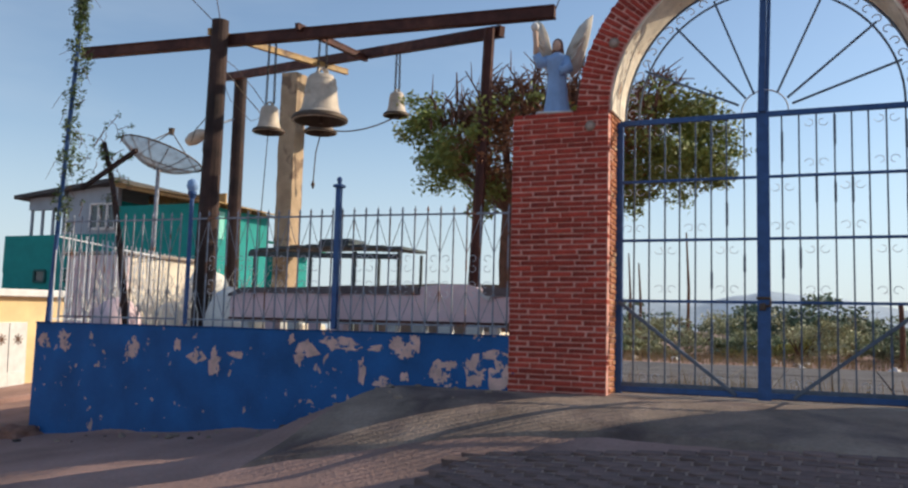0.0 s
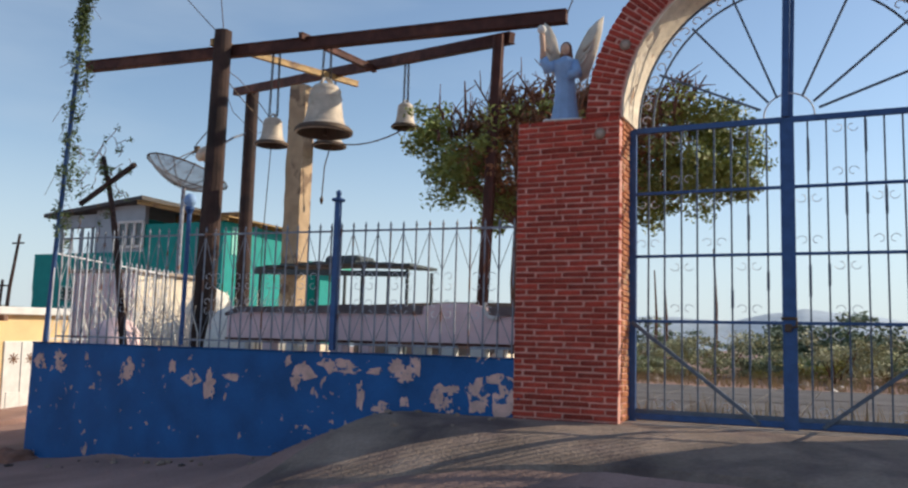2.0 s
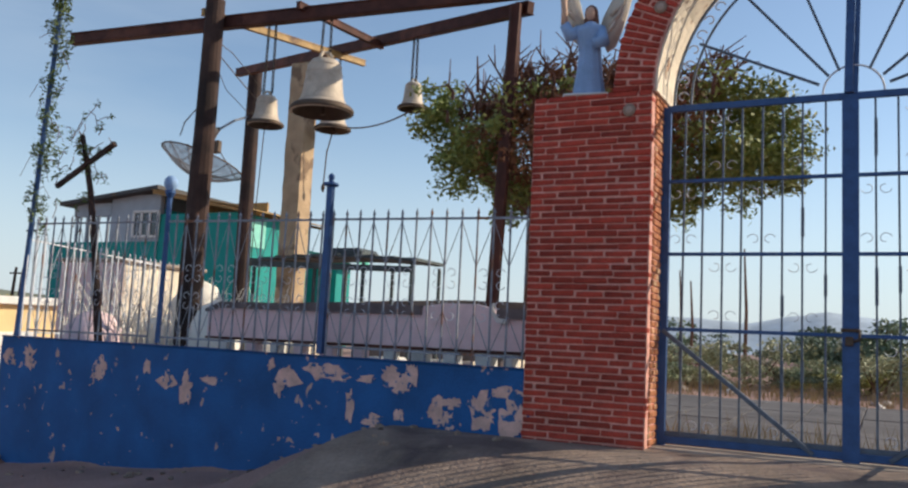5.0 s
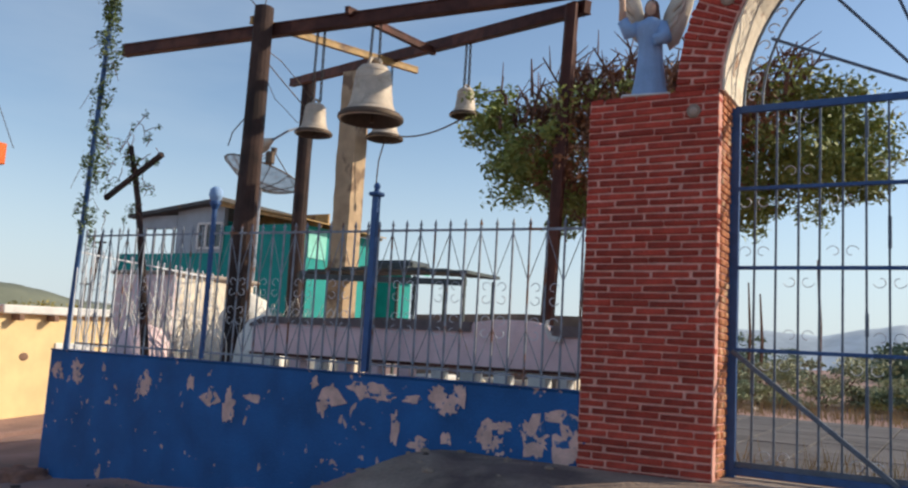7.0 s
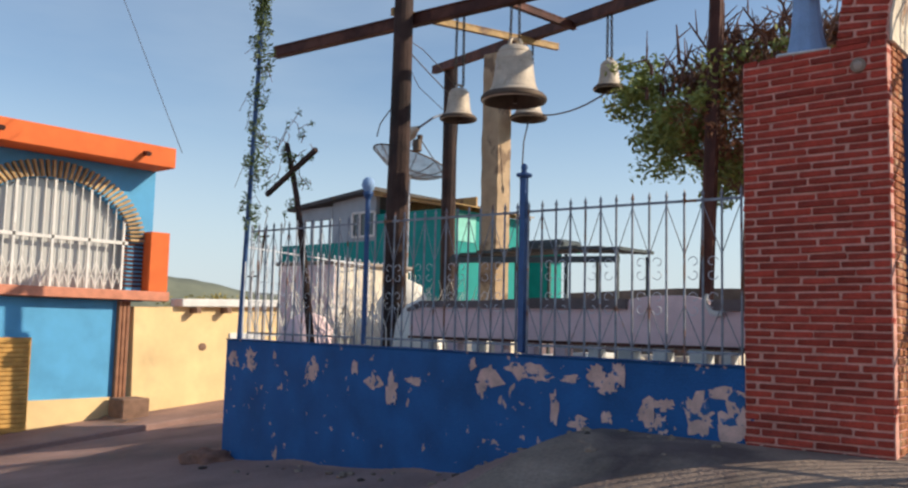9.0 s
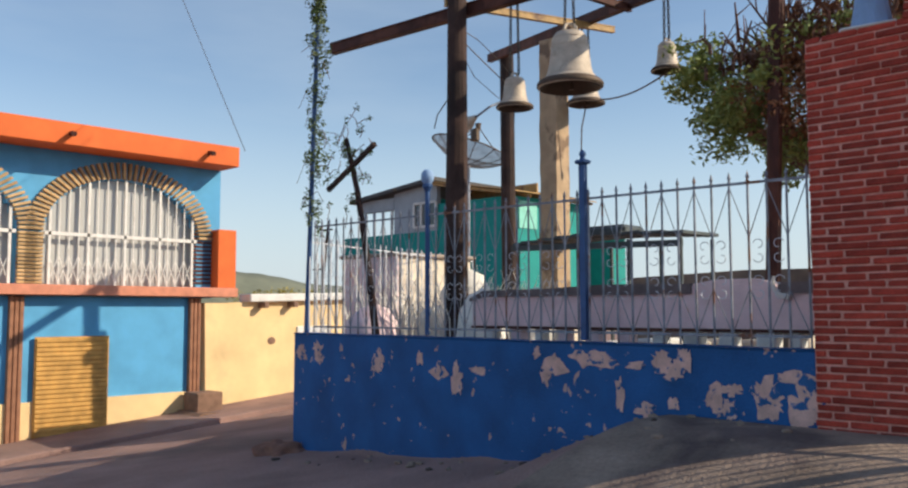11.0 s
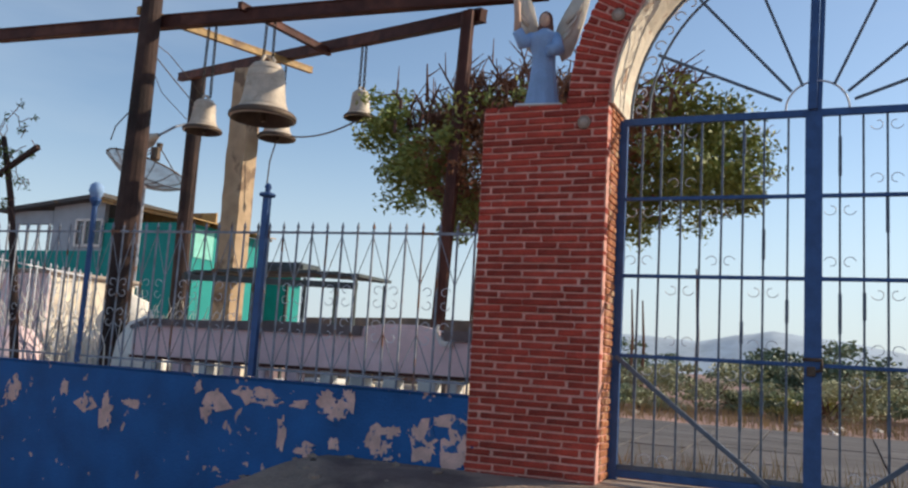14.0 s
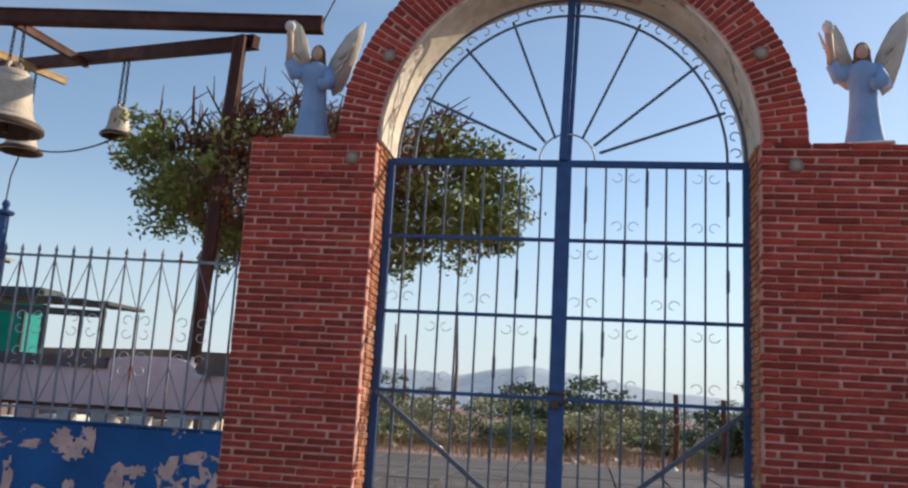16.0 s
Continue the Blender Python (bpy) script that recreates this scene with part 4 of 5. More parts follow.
CREAM_WHITE = mat("blotched_cream_plaster", (0.80, 0.70, 0.55), 0.9, var=0.2, scale=2, stain=(0.48, 0.36, 0.30), amount=0.45, stain_scale=1.6, sharp=0.2)

DARK_COPING = mat("dark_weathered_coping", (0.16, 0.13, 0.13), 0.9, var=0.3, scale=6)


def scroll_wall():
    t = thing("scroll_wall", "long low mauve stucco wall with a curled end", "wall")
    out = [(-7.55, 1.69), (-7.55, 2.0), (-7.4, 2.04), (-4.6, 2.04), (-4.55, 2.13), (-4.3, 2.165), (-3.95, 2.165), (-3.78, 2.13), (-3.7, 2.03), (-3.1, 2.02), (-3.1, 1.69)]
    part("panel", prism(B(), out, 10.5, 10.68), PINK, t)
    part("coping", prism(B(), [(-7.57, 1.985), (-7.35, 2.035), (-4.57, 2.03), (-4.57, 2.13), (-5.6, 2.145), (-6.4, 2.115), (-7.35, 2.11), (-7.57, 2.02)][::-1], 10.46, 10.72), DARK_COPING, t, "dark brown-grey weathered coping")
    part("coping", prism(B(), [(-3.68, 2.02), (-3.1, 2.015), (-3.1, 2.12), (-3.68, 2.125)][::-1], 10.46, 10.72), DARK_COPING, t, "dark brown-grey weathered coping")
    pts = [(-3.6 + 0.13 * math.cos(a), 10.47, 2.12 + 0.13 * math.sin(a)) for a in (2.7 + 2.3 * i / 10 for i in range(11))]
    part("volute", tube(B(), pts, [0.014 + 0.002 * i for i in range(11)], 6), WHITE, t, "white painted curl")
    part("base_band", box(B(), -7.55, -3.1, 10.47, 10.71, 1.66, 1.69), RUST, t, "rust-brown base band")
    for k in range(12):
        x = -7.3 + 0.37 * k + random.uniform(-0.08, 0.08)
        part("pier", box(B(), x, x + random.uniform(0.1, 0.2), 10.5, 10.66, 0.8, 1.665, 0.012), random.choice((WHITE, WHITE, PINK)), t)
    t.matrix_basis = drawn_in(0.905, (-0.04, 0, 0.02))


scroll_wall()
for k, x in enumerate((-8.1, -7.5, -6.9, -6.2, -5.6, -5.0, -4.5, -3.9)):
    w, d = random.uniform(0.2, 0.34), random.uniform(0.25, 0.45)
    t = thing("grave_block", "whitewashed low stone block behind the wall", "stone", "white blocks behind the wall", at=(x, 11.55 + random.uniform(-0.25, 0.3), 0.98))
    bm = box(B(), -w / 2, w / 2, -d, d, 0, random.uniform(0.5, 0.74), 0.03)
    for v in bm.verts:
        v.co.x *= 1 - 0.35 * v.co.z * random.random()
    part("block", bm, random.choice((LIME, WHITE, CREAM_WHITE)), t)
for x, y, r, h, m, lab in ((-9.6, 10.6, 0.38, 1.02, PINK, "rounded mauve plastered mound"), (-7.8, 10.9, 0.34, 1.2, LIME, "rounded white plastered mound"), (-8.75, 11.6, 0.42, 1.5, LIME, "tall white plastered mound"), (-7.75, 11.9, 0.5, 1.25, LIME, "broad limewashed plastered mound"), (-9.6, 11.9, 0.45, 1.0, LIME, "low limewashed plastered mound")):
    t = thing("plaster_mound", lab, "monument", at=(x, y, 0.97))
    bm = lathe(B(), [(r, 0), (r * 1.02, h * 0.5), (r * 0.9, h * 0.75), (r * 0.55, h * 0.93), (0, h)], seg=20)
    for v in bm.verts:
        v.co *= 1 + 0.12 * noise.noise(v.co * 3 + Vector((x, y, 0)))
    part("body", bm, m, t, smooth=True)
# Mauve front and cream side carry shade and sunlight in their colours.
t = thing("outhouse", "small plastered outhouse, sun and shade put into its wall colours", "outhouse", at=(-0.1, -0.15, 0.04))
part("wall", box(B(), OX0, OX1, OY0, OY1, -0.8, OZ), CREAM_WHITE, t, "blotched plaster, painted cream for the sunlit side")
part("front", box(B(), OX0 - 0.02, OX1 + 0.01, OY0 - 0.04, OY0, -0.8, OZ), PINK, t, "plastered front, its shade painted mauve")
part("roof", box(B(), OX0 - 0.1, OX1 + 0.08, OY0 - 0.1, OY1 + 0.1, OZ, OZ + 0.07, 0.02), CONCRETE, t, "grey slab roof")
# drift of pale dry stems over the mounds
t = thing("dry_bush", "tangle of bleached dry stems behind the fence", "shrub")
bm = B()
for _ in range(330):
    x, y = random.uniform(-10.4, -7.6), random.uniform(10.6, 12.6)
    h = random.uniform(0.7, 1.6)
    a = random.uniform(-0.5, 0.5)
    tube(bm, [(x, y, 0.95), (x + 0.3 * h * a, y, 0.95 + h * 0.6), (x + h * a, y + random.uniform(-0.2, 0.2), 0.95 + h)], [0.009, 0.007, 0.003], 4)
part("branching", bm, mat("bleached_stem", (0.80, 0.74, 0.64), 0.8, var=0.25), t)
pts = []
for _ in range(60):
    pts += cloud((random.uniform(-10.2, -8.2), random.uniform(11.2, 12.6), random.uniform(1.3, 2.15)), (0.22, 0.22, 0.16), 40)
leaf_part("seed_heads", pts, 0.03, mat("bleached_leaf", (0.82, 0.74, 0.64), 0.8, var=0.3, bump=0), t, "bleached dry leaves")


def canopy():
    t = thing("canopy", "dark metal canopy on thin posts", "canopy")
    dark = mat("dark_sheet_metal", (0.07, 0.085, 0.09), 0.6, 0.3, var=0.3, scale=4)
    x0, x1, y0, y1 = -9.4, -6.3, 13.5, 14.5
    for k in range(18):
        a, b = x0 + (x1 - x0) * k / 18, x0 + (x1 - x0) * (k + 1) / 18
        za, zb = (2.86 + 0.07 * math.sin(math.pi * min(1, (u - x0) / (x1 - x0))) * (1 if u < -6.3 else 0.4) for u in (a, b))
        bm = bar(B(), ((a + b) / 2, y0, (za + zb) / 2 + (0.012 if k % 2 else 0)), ((a + b) / 2, y1, (za + zb) / 2 + 0.02), (b - a) * 1.02, 0.045)
        part("sheet", bm, dark, t)
    part("eave", bar(B(), (x0, y0 - 0.02, 2.8), (x1, y0 - 0.02, 2.72), 0.05, 0.09), dark, t)
    part("ridge_cap", box(B(), -8.1, -7.4, 13.7, 14.3, 2.9, 3.08, 0.05), dark, t)
    for x in (x0 + 0.1, -8.1, -7.2, x1 - 0.05):
        for y in (y0 + 0.02, y1 - 0.1):
            part("post", bar(B(), (x, y, 0.6), (x, y, 2.82), 0.042), dark, t)
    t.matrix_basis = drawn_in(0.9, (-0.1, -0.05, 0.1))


canopy()
# low farm wall behind the canopy
t = thing("wall_yard", "low grey-brown stone wall behind the yard", "wall", kind="structure")
part("masonry", prism(B(), [(-9.3, 0.8), (-9.3, 2.5), (-7.1, 2.57), (-5.3, 2.55), (-4.1, 2.47), (-3.7, 2.12), (-3.7, 0.8)], 16.6, 16.9), mat("brown_stone", (0.20, 0.16, 0.13), 0.95, var=0.35, scale=3), t)


# ---- vine pole and leaning cross ----
t = thing("vine_pole", "tall thin blue pole overgrown with vine", "pole")
foot, head = Vector((-10.34, 10.00, 1.54)), Vector((-9.90, 9.84, 6.65))
part("shaft", rod(B(), foot, head, 0.035, 0.03, 10), BLUE_STEEL, t)
pts = []
for _ in range(250):
    u = 1 - random.random() ** 2.0 * 0.72
    c = foot.lerp(head, u) + Vector((random.gauss(0.03, 0.075), random.gauss(0, 0.06), 0))
    pts += cloud(c, (0.06, 0.06, 0.1), 14)
leaf_part("vine", pts, 0.03, VINE, t, "green and yellow vine leaves")
bm = B()
for _ in range(16):
    c = foot.lerp(head, random.uniform(0.3, 0.95))
    d = random.choice((-1, 1)) * random.uniform(0.15, 0.4)
    tube(bm, [c, c + Vector((d * 0.5, 0, 0.05)), c + Vector((d, 0, random.uniform(-0.25, 0.1)))], [0.005, 0.004, 0.003], 4)
tagged(part("tendrils", bm, BARK, t), kind="stuff")
t = thing("wooden_cross", "leaning dark wooden cross wrapped in dry vine", "cross")
part("upright", tube(B(), [(-8.79, 10.07, 0.92), (-9.05, 10.03, 2.58), (-9.24, 10.01, 3.48), (-9.46, 9.99, 4.21)], [0.055, 0.045, 0.038, 0.03], 10), POLE_WOOD, t)
part("crossarm", bar(B(), (-9.78, 9.94, 3.54), (-8.78, 9.92, 4.04), 0.042, 0.05, 0.008), POLE_WOOD, t)
pts, bm = [], B()
for _ in range(44):
    c = Vector((-9.39, 9.95, 3.94)) + Vector((random.gauss(0, 0.26), random.gauss(0, 0.05), random.gauss(0, 0.26)))
    pts += cloud(c, (0.07, 0.05, 0.07), 12)
    q = c + Vector((random.uniform(-0.25, 0.25), 0, random.uniform(-0.25, 0.25)))
    tube(bm, [c, c.lerp(q, 0.5) + Vector((0.04, 0, 0.03)), q], 0.005, 4)
leaf_part("vine", pts, 0.028, VINE, t)
tagged(part("tendrils", bm, BARK, t), kind="stuff")


# ---- teal house beyond ----
def window(parent, p, q, z0, z1, out, panes=2, frame_mat=None):
    """A window in an upright wall between the plan points p and q; out: the way it faces."""
    p, q, o = Vector((*p, 0)), Vector((*q, 0)), Vector((*out, 0))
    z = Vector((0, 0, 1))
    w = part("window", bar(B(), p + z * (z0 + z1) / 2 - o * 0.02, q + z * (z0 + z1) / 2 - o * 0.02, 0.05, z1 - z0), GLASS, parent, "dark window glass")
    fm = frame_mat or WHITE
    for zz in (z0, z1):
        part("frame", bar(B(), p + z * zz + o * 0.02, q + z * zz + o * 0.02, 0.06, 0.07), fm, w)
    for i in range(panes + 1):
        c = p.lerp(q, i / panes) + o * 0.02
        part("frame", bar(B(), c + z * z0, c + z * z1, 0.07, 0.06), fm, w)


GLASS = bpy.data.materials.new("dark_glass")
GLASS.use_nodes = True
GLASS.node_tree.nodes["Principled BSDF"].inputs["Base Color"].default_value = (0.05, 0.06, 0.07, 1)
GLASS.node_tree.nodes["Principled BSDF"].inputs["Roughness"].default_value = 0.08
SHEET = mat("dull_roof_sheet", (0.075, 0.07, 0.068), 0.7, 0.2, var=0.3, scale=3, stain=(0.16, 0.11, 0.06), amount=0.4)


BROWN_TEAL = mat("dark_teal_frame", (0.02, 0.10, 0.09), 0.7, var=0.2)
FAR = Matrix.Translation((-49.0, 45.0, 10.98)) @ Matrix.Scale(2.3, 4) @ Matrix.Translation((21.65, -21.7, -5.64))


def house():
    t = thing("house", "two-storey teal house with grey upper walls", "house")
    x0, x1, y0, y1 = -23.35, -19.75, 22.0, 28.6
    part("lower_wall", box(B(), x0 - 0.95, x1, y0 + 0.01, y1, -0.8, 3.05), TEAL, t, "teal lower storey")
    part("balcony_wall", box(B(), x0 - 0.97, x1, y0, y0 + 0.2, 3.05, 4.2), TEAL, t, "teal balcony wall")
    for x in (x0 + 0.45, x0 + 1.75):
        window(t, (x, y0), (x + 0.45, y0), 2.75, 3.1, (0, -1), 1, BROWN_TEAL)
    part("upper_wall", box(B(), x0 + 1.6, x1, y0 + 0.02, y0 + 0.18, 4.2, 5.62), GREYBLUE, t, "grey-blue upper wall")
    part("side_wall", box(B(), x1 - 0.2, x1, y0 + 0.2, y1, 3.1, 5.2), TEAL, t)
    part("back_wall", box(B(), x0, x1 - 0.2, y1 - 0.2, y1, 3.1, 5.2), TEAL, t)
    for x in (x0 + 0.05, x0 + 0.5, x0 + 0.95, x0 + 1.4):
        part("porch_post", bar(B(), (x, y0 + 0.1, 4.2), (x, y0 + 0.1, 5.35), 0.07), GREYBLUE, t)
    part("porch_lintel", box(B(), x0, x0 + 1.6, y0, y0 + 0.18, 5.0, 5.4), GREYBLUE, t)
    window(t, (x0 + 2.6, y0), (x0 + 3.6, y0), 4.35, 5.1, (0, -1), 3)
    r = part("roof", prism(B(), [(x0 - 0.35, 5.32), (x0 - 0.35, 5.44), (x1 + 0.15, 5.84), (x1 + 0.15, 5.72)], y0 - 0.3, y1 + 0.4), SHEET, t, "sloping sheet roof")
    x2, y2 = -16.75, y0 + 3.4
    part("wing_wall", box(B(), x1 + 0.001, x2, y0 + 0.05, y2, -0.8, 5.02), TEAL, t, "teal wing of two storeys")
    for k in range(6):
        y = y0 - 0.2 + 0.74 * k
        part("rafter", bar(B(), (x1 - 0.1, y, 5.64), (x2 + 0.35, y, 5.02), 0.06, 0.08), OCHRE_STEEL, r)
    part("eave_sheet", prism(B(), [(x1 - 0.1, 5.70), (x1 - 0.1, 5.73), (x2 + 0.45, 5.10), (x2 + 0.45, 5.07)], y0 - 0.3, y2 + 0.2), OCHRE_STEEL, r)
    part("attic_board", box(B(), x1, x2 - 0.05, y0 + 1.3, y0 + 1.36, 5.02, 5.5), OCHRE_STEEL, t, "brown boarding under the eave")
    part("pale_panel", box(B(), x2, x2 + 0.03, y0 + 0.4, y0 + 1.2, 4.1, 4.9), mat("pale_teal_panel", (0.25, 0.62, 0.52), 0.8, var=0.12), t, "pale teal side panel")
    t.matrix_basis = FAR
    t = thing("annex", "low annex with bright teal walls beside the house", "house")
    part("wall", box(B(), -21.0, -18.2, 29.1, 30.0, -0.6, 4.4), TEAL, t)
    part("roof", prism(B(), [(-21.2, 4.95), (-21.2, 5.05), (-17.6, 4.45), (-17.6, 4.35)], 28.9, 30.3), mat("green_roof_sheet", (0.10, 0.48, 0.36), 0.6, 0.1, var=0.15), t, "green sheet roof")
    t.matrix_basis = FAR


house()


def dish():
    t = thing("satellite_dish", "grey mesh satellite dish on a post", "satellite dish")
    c, r = Vector((-15.5, 19.0, 5.55)), 1.02
    m = Matrix.Translation(c) @ Euler((radians(-10), radians(15), radians(20))).to_matrix().to_4x4()
    grey = mat("dish_mesh_grey", (0.30, 0.33, 0.37), 0.6, 0.4, var=0.15)
    gn, gl = grey.node_tree.nodes, grey.node_tree.links
    clear, half = gn.new("ShaderNodeBsdfTransparent"), gn.new("ShaderNodeMixShader")
    half.inputs[0].default_value = 0.45
    gl.new(gn["Principled BSDF"].outputs[0], half.inputs[1])
    gl.new(clear.outputs[0], half.inputs[2])
    gl.new(half.outputs[0], gn["Material Output"].inputs[0])
    bm = B()
    n, kk = 7, 24
    rings = [[bm.verts.new(m @ Vector((r * i / n * math.cos(a), r * i / n * math.sin(a), 0.42 * (i / n) ** 2 - 0.2))) for a in (2 * math.pi * j / kk for j in range(kk))] for i in range(1, n + 1)]
    for a, b in zip(rings, rings[1:]):
        for j in range(kk):
            bm.faces.new((a[j], a[(j + 1) % kk], b[(j + 1) % kk], b[j]))
    bmesh.ops.solidify(bm, geom=bm.faces[:], thickness=0.015)
    part("reflector", bm, grey, t, smooth=True)
    for j in range(12):
        a = 2 * math.pi * j / 12
        pts = [m @ Vector((r * u * math.cos(a), r * u * math.sin(a), 0.42 * u * u - 0.175)) for u in (0.05, 0.35, 0.7, 1.0)]
        part("rib", tube(B(), pts, 0.014, 4), DARK_LIP, t)
    part("rim", tube(B(), [m @ Vector((r * math.cos(2 * math.pi * j / 24), r * math.sin(2 * math.pi * j / 24), 0.22)) for j in range(25)], 0.02, 5), DARK_LIP, t)
    for a in (0.5, 2.6, 4.7):
        part("feed_arm", rod(B(), m @ Vector((r * 0.9 * math.cos(a), r * 0.9 * math.sin(a), 0.15)), m @ Vector((0, 0, 0.85)), 0.014, seg=5), DARK_LIP, t)
    part("feed_horn", lathe(B(), [(0.06, -0.08), (0.08, 0.08), (0, 0.09)], m @ Vector((0, 0, 0.85)), 10), DARK_LIP, t)
    part("mast", rod(B(), (c.x, c.y, 0.2), (c.x, c.y, 5.4), 0.05, seg=10), FENCE_IRON, t)
    t.matrix_basis = FAR


dish()


# ---- the shop across the street ----
def shop():
    t = thing("shop_house", "blue and orange two-storey house with arched upper window", "house", at=(0, -0.38, -0.01))
    X = -17.6
    ys, ye = 2.0, 12.72
    part("lower_wall", box(B(), X - 5, X, ys, ye, -1.2, 2.2), SKYBLUE, t, "sky-blue lower wall")
    part("plinth", box(B(), X, X + 0.05, ys, ye - 0.3, -1.2, 0.2), CREAM, t, "bare tan plinth")
    # upper wall with two arched openings
    def arched(y):
        return 3.45 + 1.15 * math.sqrt(max(0.0, 1 - ((y) / 1.62) ** 2))
    bm = B()
    centres = (11.02, 7.3)
    n = 120
    y_at = [ys + (13.2 - ys) * i / n for i in range(n + 1)]
    for a, b in zip(y_at, y_at[1:]):
        mid = (a + b) / 2
        lo = 2.42
        for c in centres:
            if abs(mid - c) < 1.62:
                lo = arched(mid - c)
        box(bm, X - 0.25, X, a, b, lo, 5.05)
    part("upper_wall", bm, SKYBLUE, t, "pale blue upper wall")
    part("gable_wall", box(B(), X - 5, X - 0.25, 12.95, 13.2, 2.2, 5.05), SKYBLUE, t)
    part("room_back", box(B(), X - 1.4, X - 1.2, ys, 12.95, 2.2, 5.05), WHITE, t, "pale room wall behind the grille")
    part("balcony_ledge", box(B(), X - 0.3, X + 0.32, ys, 13.5, 2.22, 2.42, 0.01), mat("salmon_ledge", (0.60, 0.24, 0.15), 0.85, var=0.2), t, "salmon concrete ledge")
    roof = part("roof_slab", box(B(), X - 5.2, X + 0.75, ys, 13.22, 5.05, 5.48, 0.012), ORANGE, t, "deep orange overhanging roof edge")
    for y in (3.1, 6.4, 9.6, 12.5):
        part("spout", rod(B(), (X + 0.7, y, 5.28), (X + 1.0, y - 0.05, 5.22), 0.05, seg=10), RUST, roof)
    part("balcony_pier", box(B(), X - 0.1, X + 0.3, 13.0, 13.45, 2.42, 3.7, 0.01), ORANGE, t, "orange end pier")
    for k in range(13):
        part("louver", box(B(), X - 0.02, X + 0.02, 12.55, 13.0, 2.5 + 0.088 * k, 2.55 + 0.088 * k), RUST, t)
    # rings of yellow brick round the openings
    for c in centres:
        for k in range(46):
            a = math.pi * (k + 0.5) / 46
            yy, zz = c + 1.80 * math.cos(a), 3.45 + 1.33 * math.sin(a)
            m = Matrix.Translation((X + 0.03, yy, zz)) @ Matrix.Rotation(math.atan2(1.33 * math.sin(a) / 1.0, 1.8 * math.cos(a)), 4, "X")
            ob = new("arch_brick", RING_BRICK)
            ob.parent = t
            ob.matrix_basis = m
        for s in (-1, 1):
            for k in range(14):
                if s > 0 and c > 10:
                    continue
                ob = new("arch_brick", RING_BRICK)
                ob.parent = t
                ob.matrix_basis = pose(X + 0.03, c + s * 1.8, 2.46 + 0.072 * k)
    # white grilles
    for c in centres:
        part("window_pane", box(B(), X - 0.2, X - 0.19, c - 1.62, c + 1.62, 2.42, 4.6), PANE, t, "glass behind the grille, sky reflection put into its colour")
        g = part("window_grille", bar(B(), (X + 0.02, c - 1.6, 3.42), (X + 0.02, c + 1.6, 3.42), 0.05, 0.07), WHITE, t, "white steel window grille")
        for k in range(17):
            y = c - 1.5 + 3.0 * k / 16
            part("grille_bar", bar(B(), (X + 0.02, y, 2.42), (X + 0.02, y, arched(y - c)), 0.022 if k % 4 else 0.05), WHITE, g)
            if k < 16:
                for a, b in ((2.45, 3.0), (3.0, 2.45)):
                    part("grille_brace", bar(B(), (X + 0.02, y, a), (X + 0.02, y + 3.0 / 16, b), 0.014), WHITE, g)
    for y in (12.6, 8.95):
        for k in range(3):
            part("pilaster", box(B(), X + 0.001, X + 0.12, y - 0.13 + 0.09 * k, y - 0.055 + 0.09 * k, -0.6, 2.2, 0.01), mat("brown_tile", (0.30, 0.14, 0.08), 0.8, var=0.25) if k == 0 and y > 10 else bpy.data.materials["brown_tile"], t)
    d = part("shop_door", box(B(), X + 0.06, X + 0.1, 9.3, 10.72, -0.6, 1.42), OCHRE_WOOD, t, "yellow slatted timber door")
    for k in range(22):
        part("slat", box(B(), X + 0.1, X + 0.13, 9.32, 10.70, -0.55 + 0.089 * k, -0.475 + 0.089 * k, 0.006), OCHRE_WOOD, d)
    # block at the foot; the dark ramp stands in for its shadow
    t = thing("entrance_ramp", "brown block at the shop wall, its shadow shaped as a ramp", "ramp", at=(0, -0.38, -0.01))
    part("ramp", prism(B(), [(11.0, -0.75), (12.3, -0.18), (13.2, -0.22), (13.6, -0.5), (13.6, -0.75)], 0, 1), BROWN, t)
    t.children[0].matrix_basis = Matrix(((0, 1, 0, X + 0.05), (1, 0, 0, 0), (0, 0, 1, 0), (0, 0, 0, 1)))
    part("block", box(B(), X + 0.12, X + 0.7, 12.35, 12.95, -0.3, 0.2, 0.02), BROWN, t)
    t = thing("wall_cream", "sunlit cream boundary wall with stained foot", "wall", kind="structure")
    t.matrix_basis = Matrix.Translation((0, 12.62, -0.02)) @ Matrix.Rotation(radians(1.5), 4, "X") @ Matrix.Translation((0, -13, 0))
    part("masonry", box(B(), X - 0.1, X + 0.12, 12.86, 24.0, -1.2, 2.1), CREAM, t)
    part("coping", box(B(), X - 0.2, X + 0.3, 13.9, 24.0, 2.1, 2.28, 0.02), WHITE, t, "whitish coping slabs")
    for y in (14.2, 15.0):
        part("beam_end", box(B(), X + 0.1, X + 0.4, y, y + 0.12, 1.96, 2.09, 0.01), BROWN, t)
    d = part("door", box(B(), X + 0.1, X + 0.16, 15.25, 16.2, -0.6, 1.5, 0.01), WHITE, t, "white steel door with star ornaments")
    part("kick_panel", box(B(), X + 0.16, X + 0.175, 15.35, 16.1, -0.5, 0.35, 0.004), WHITE, d)
    part("stile", box(B(), X + 0.16, X + 0.18, 15.7, 15.75, -0.55, 1.48), WHITE, d)
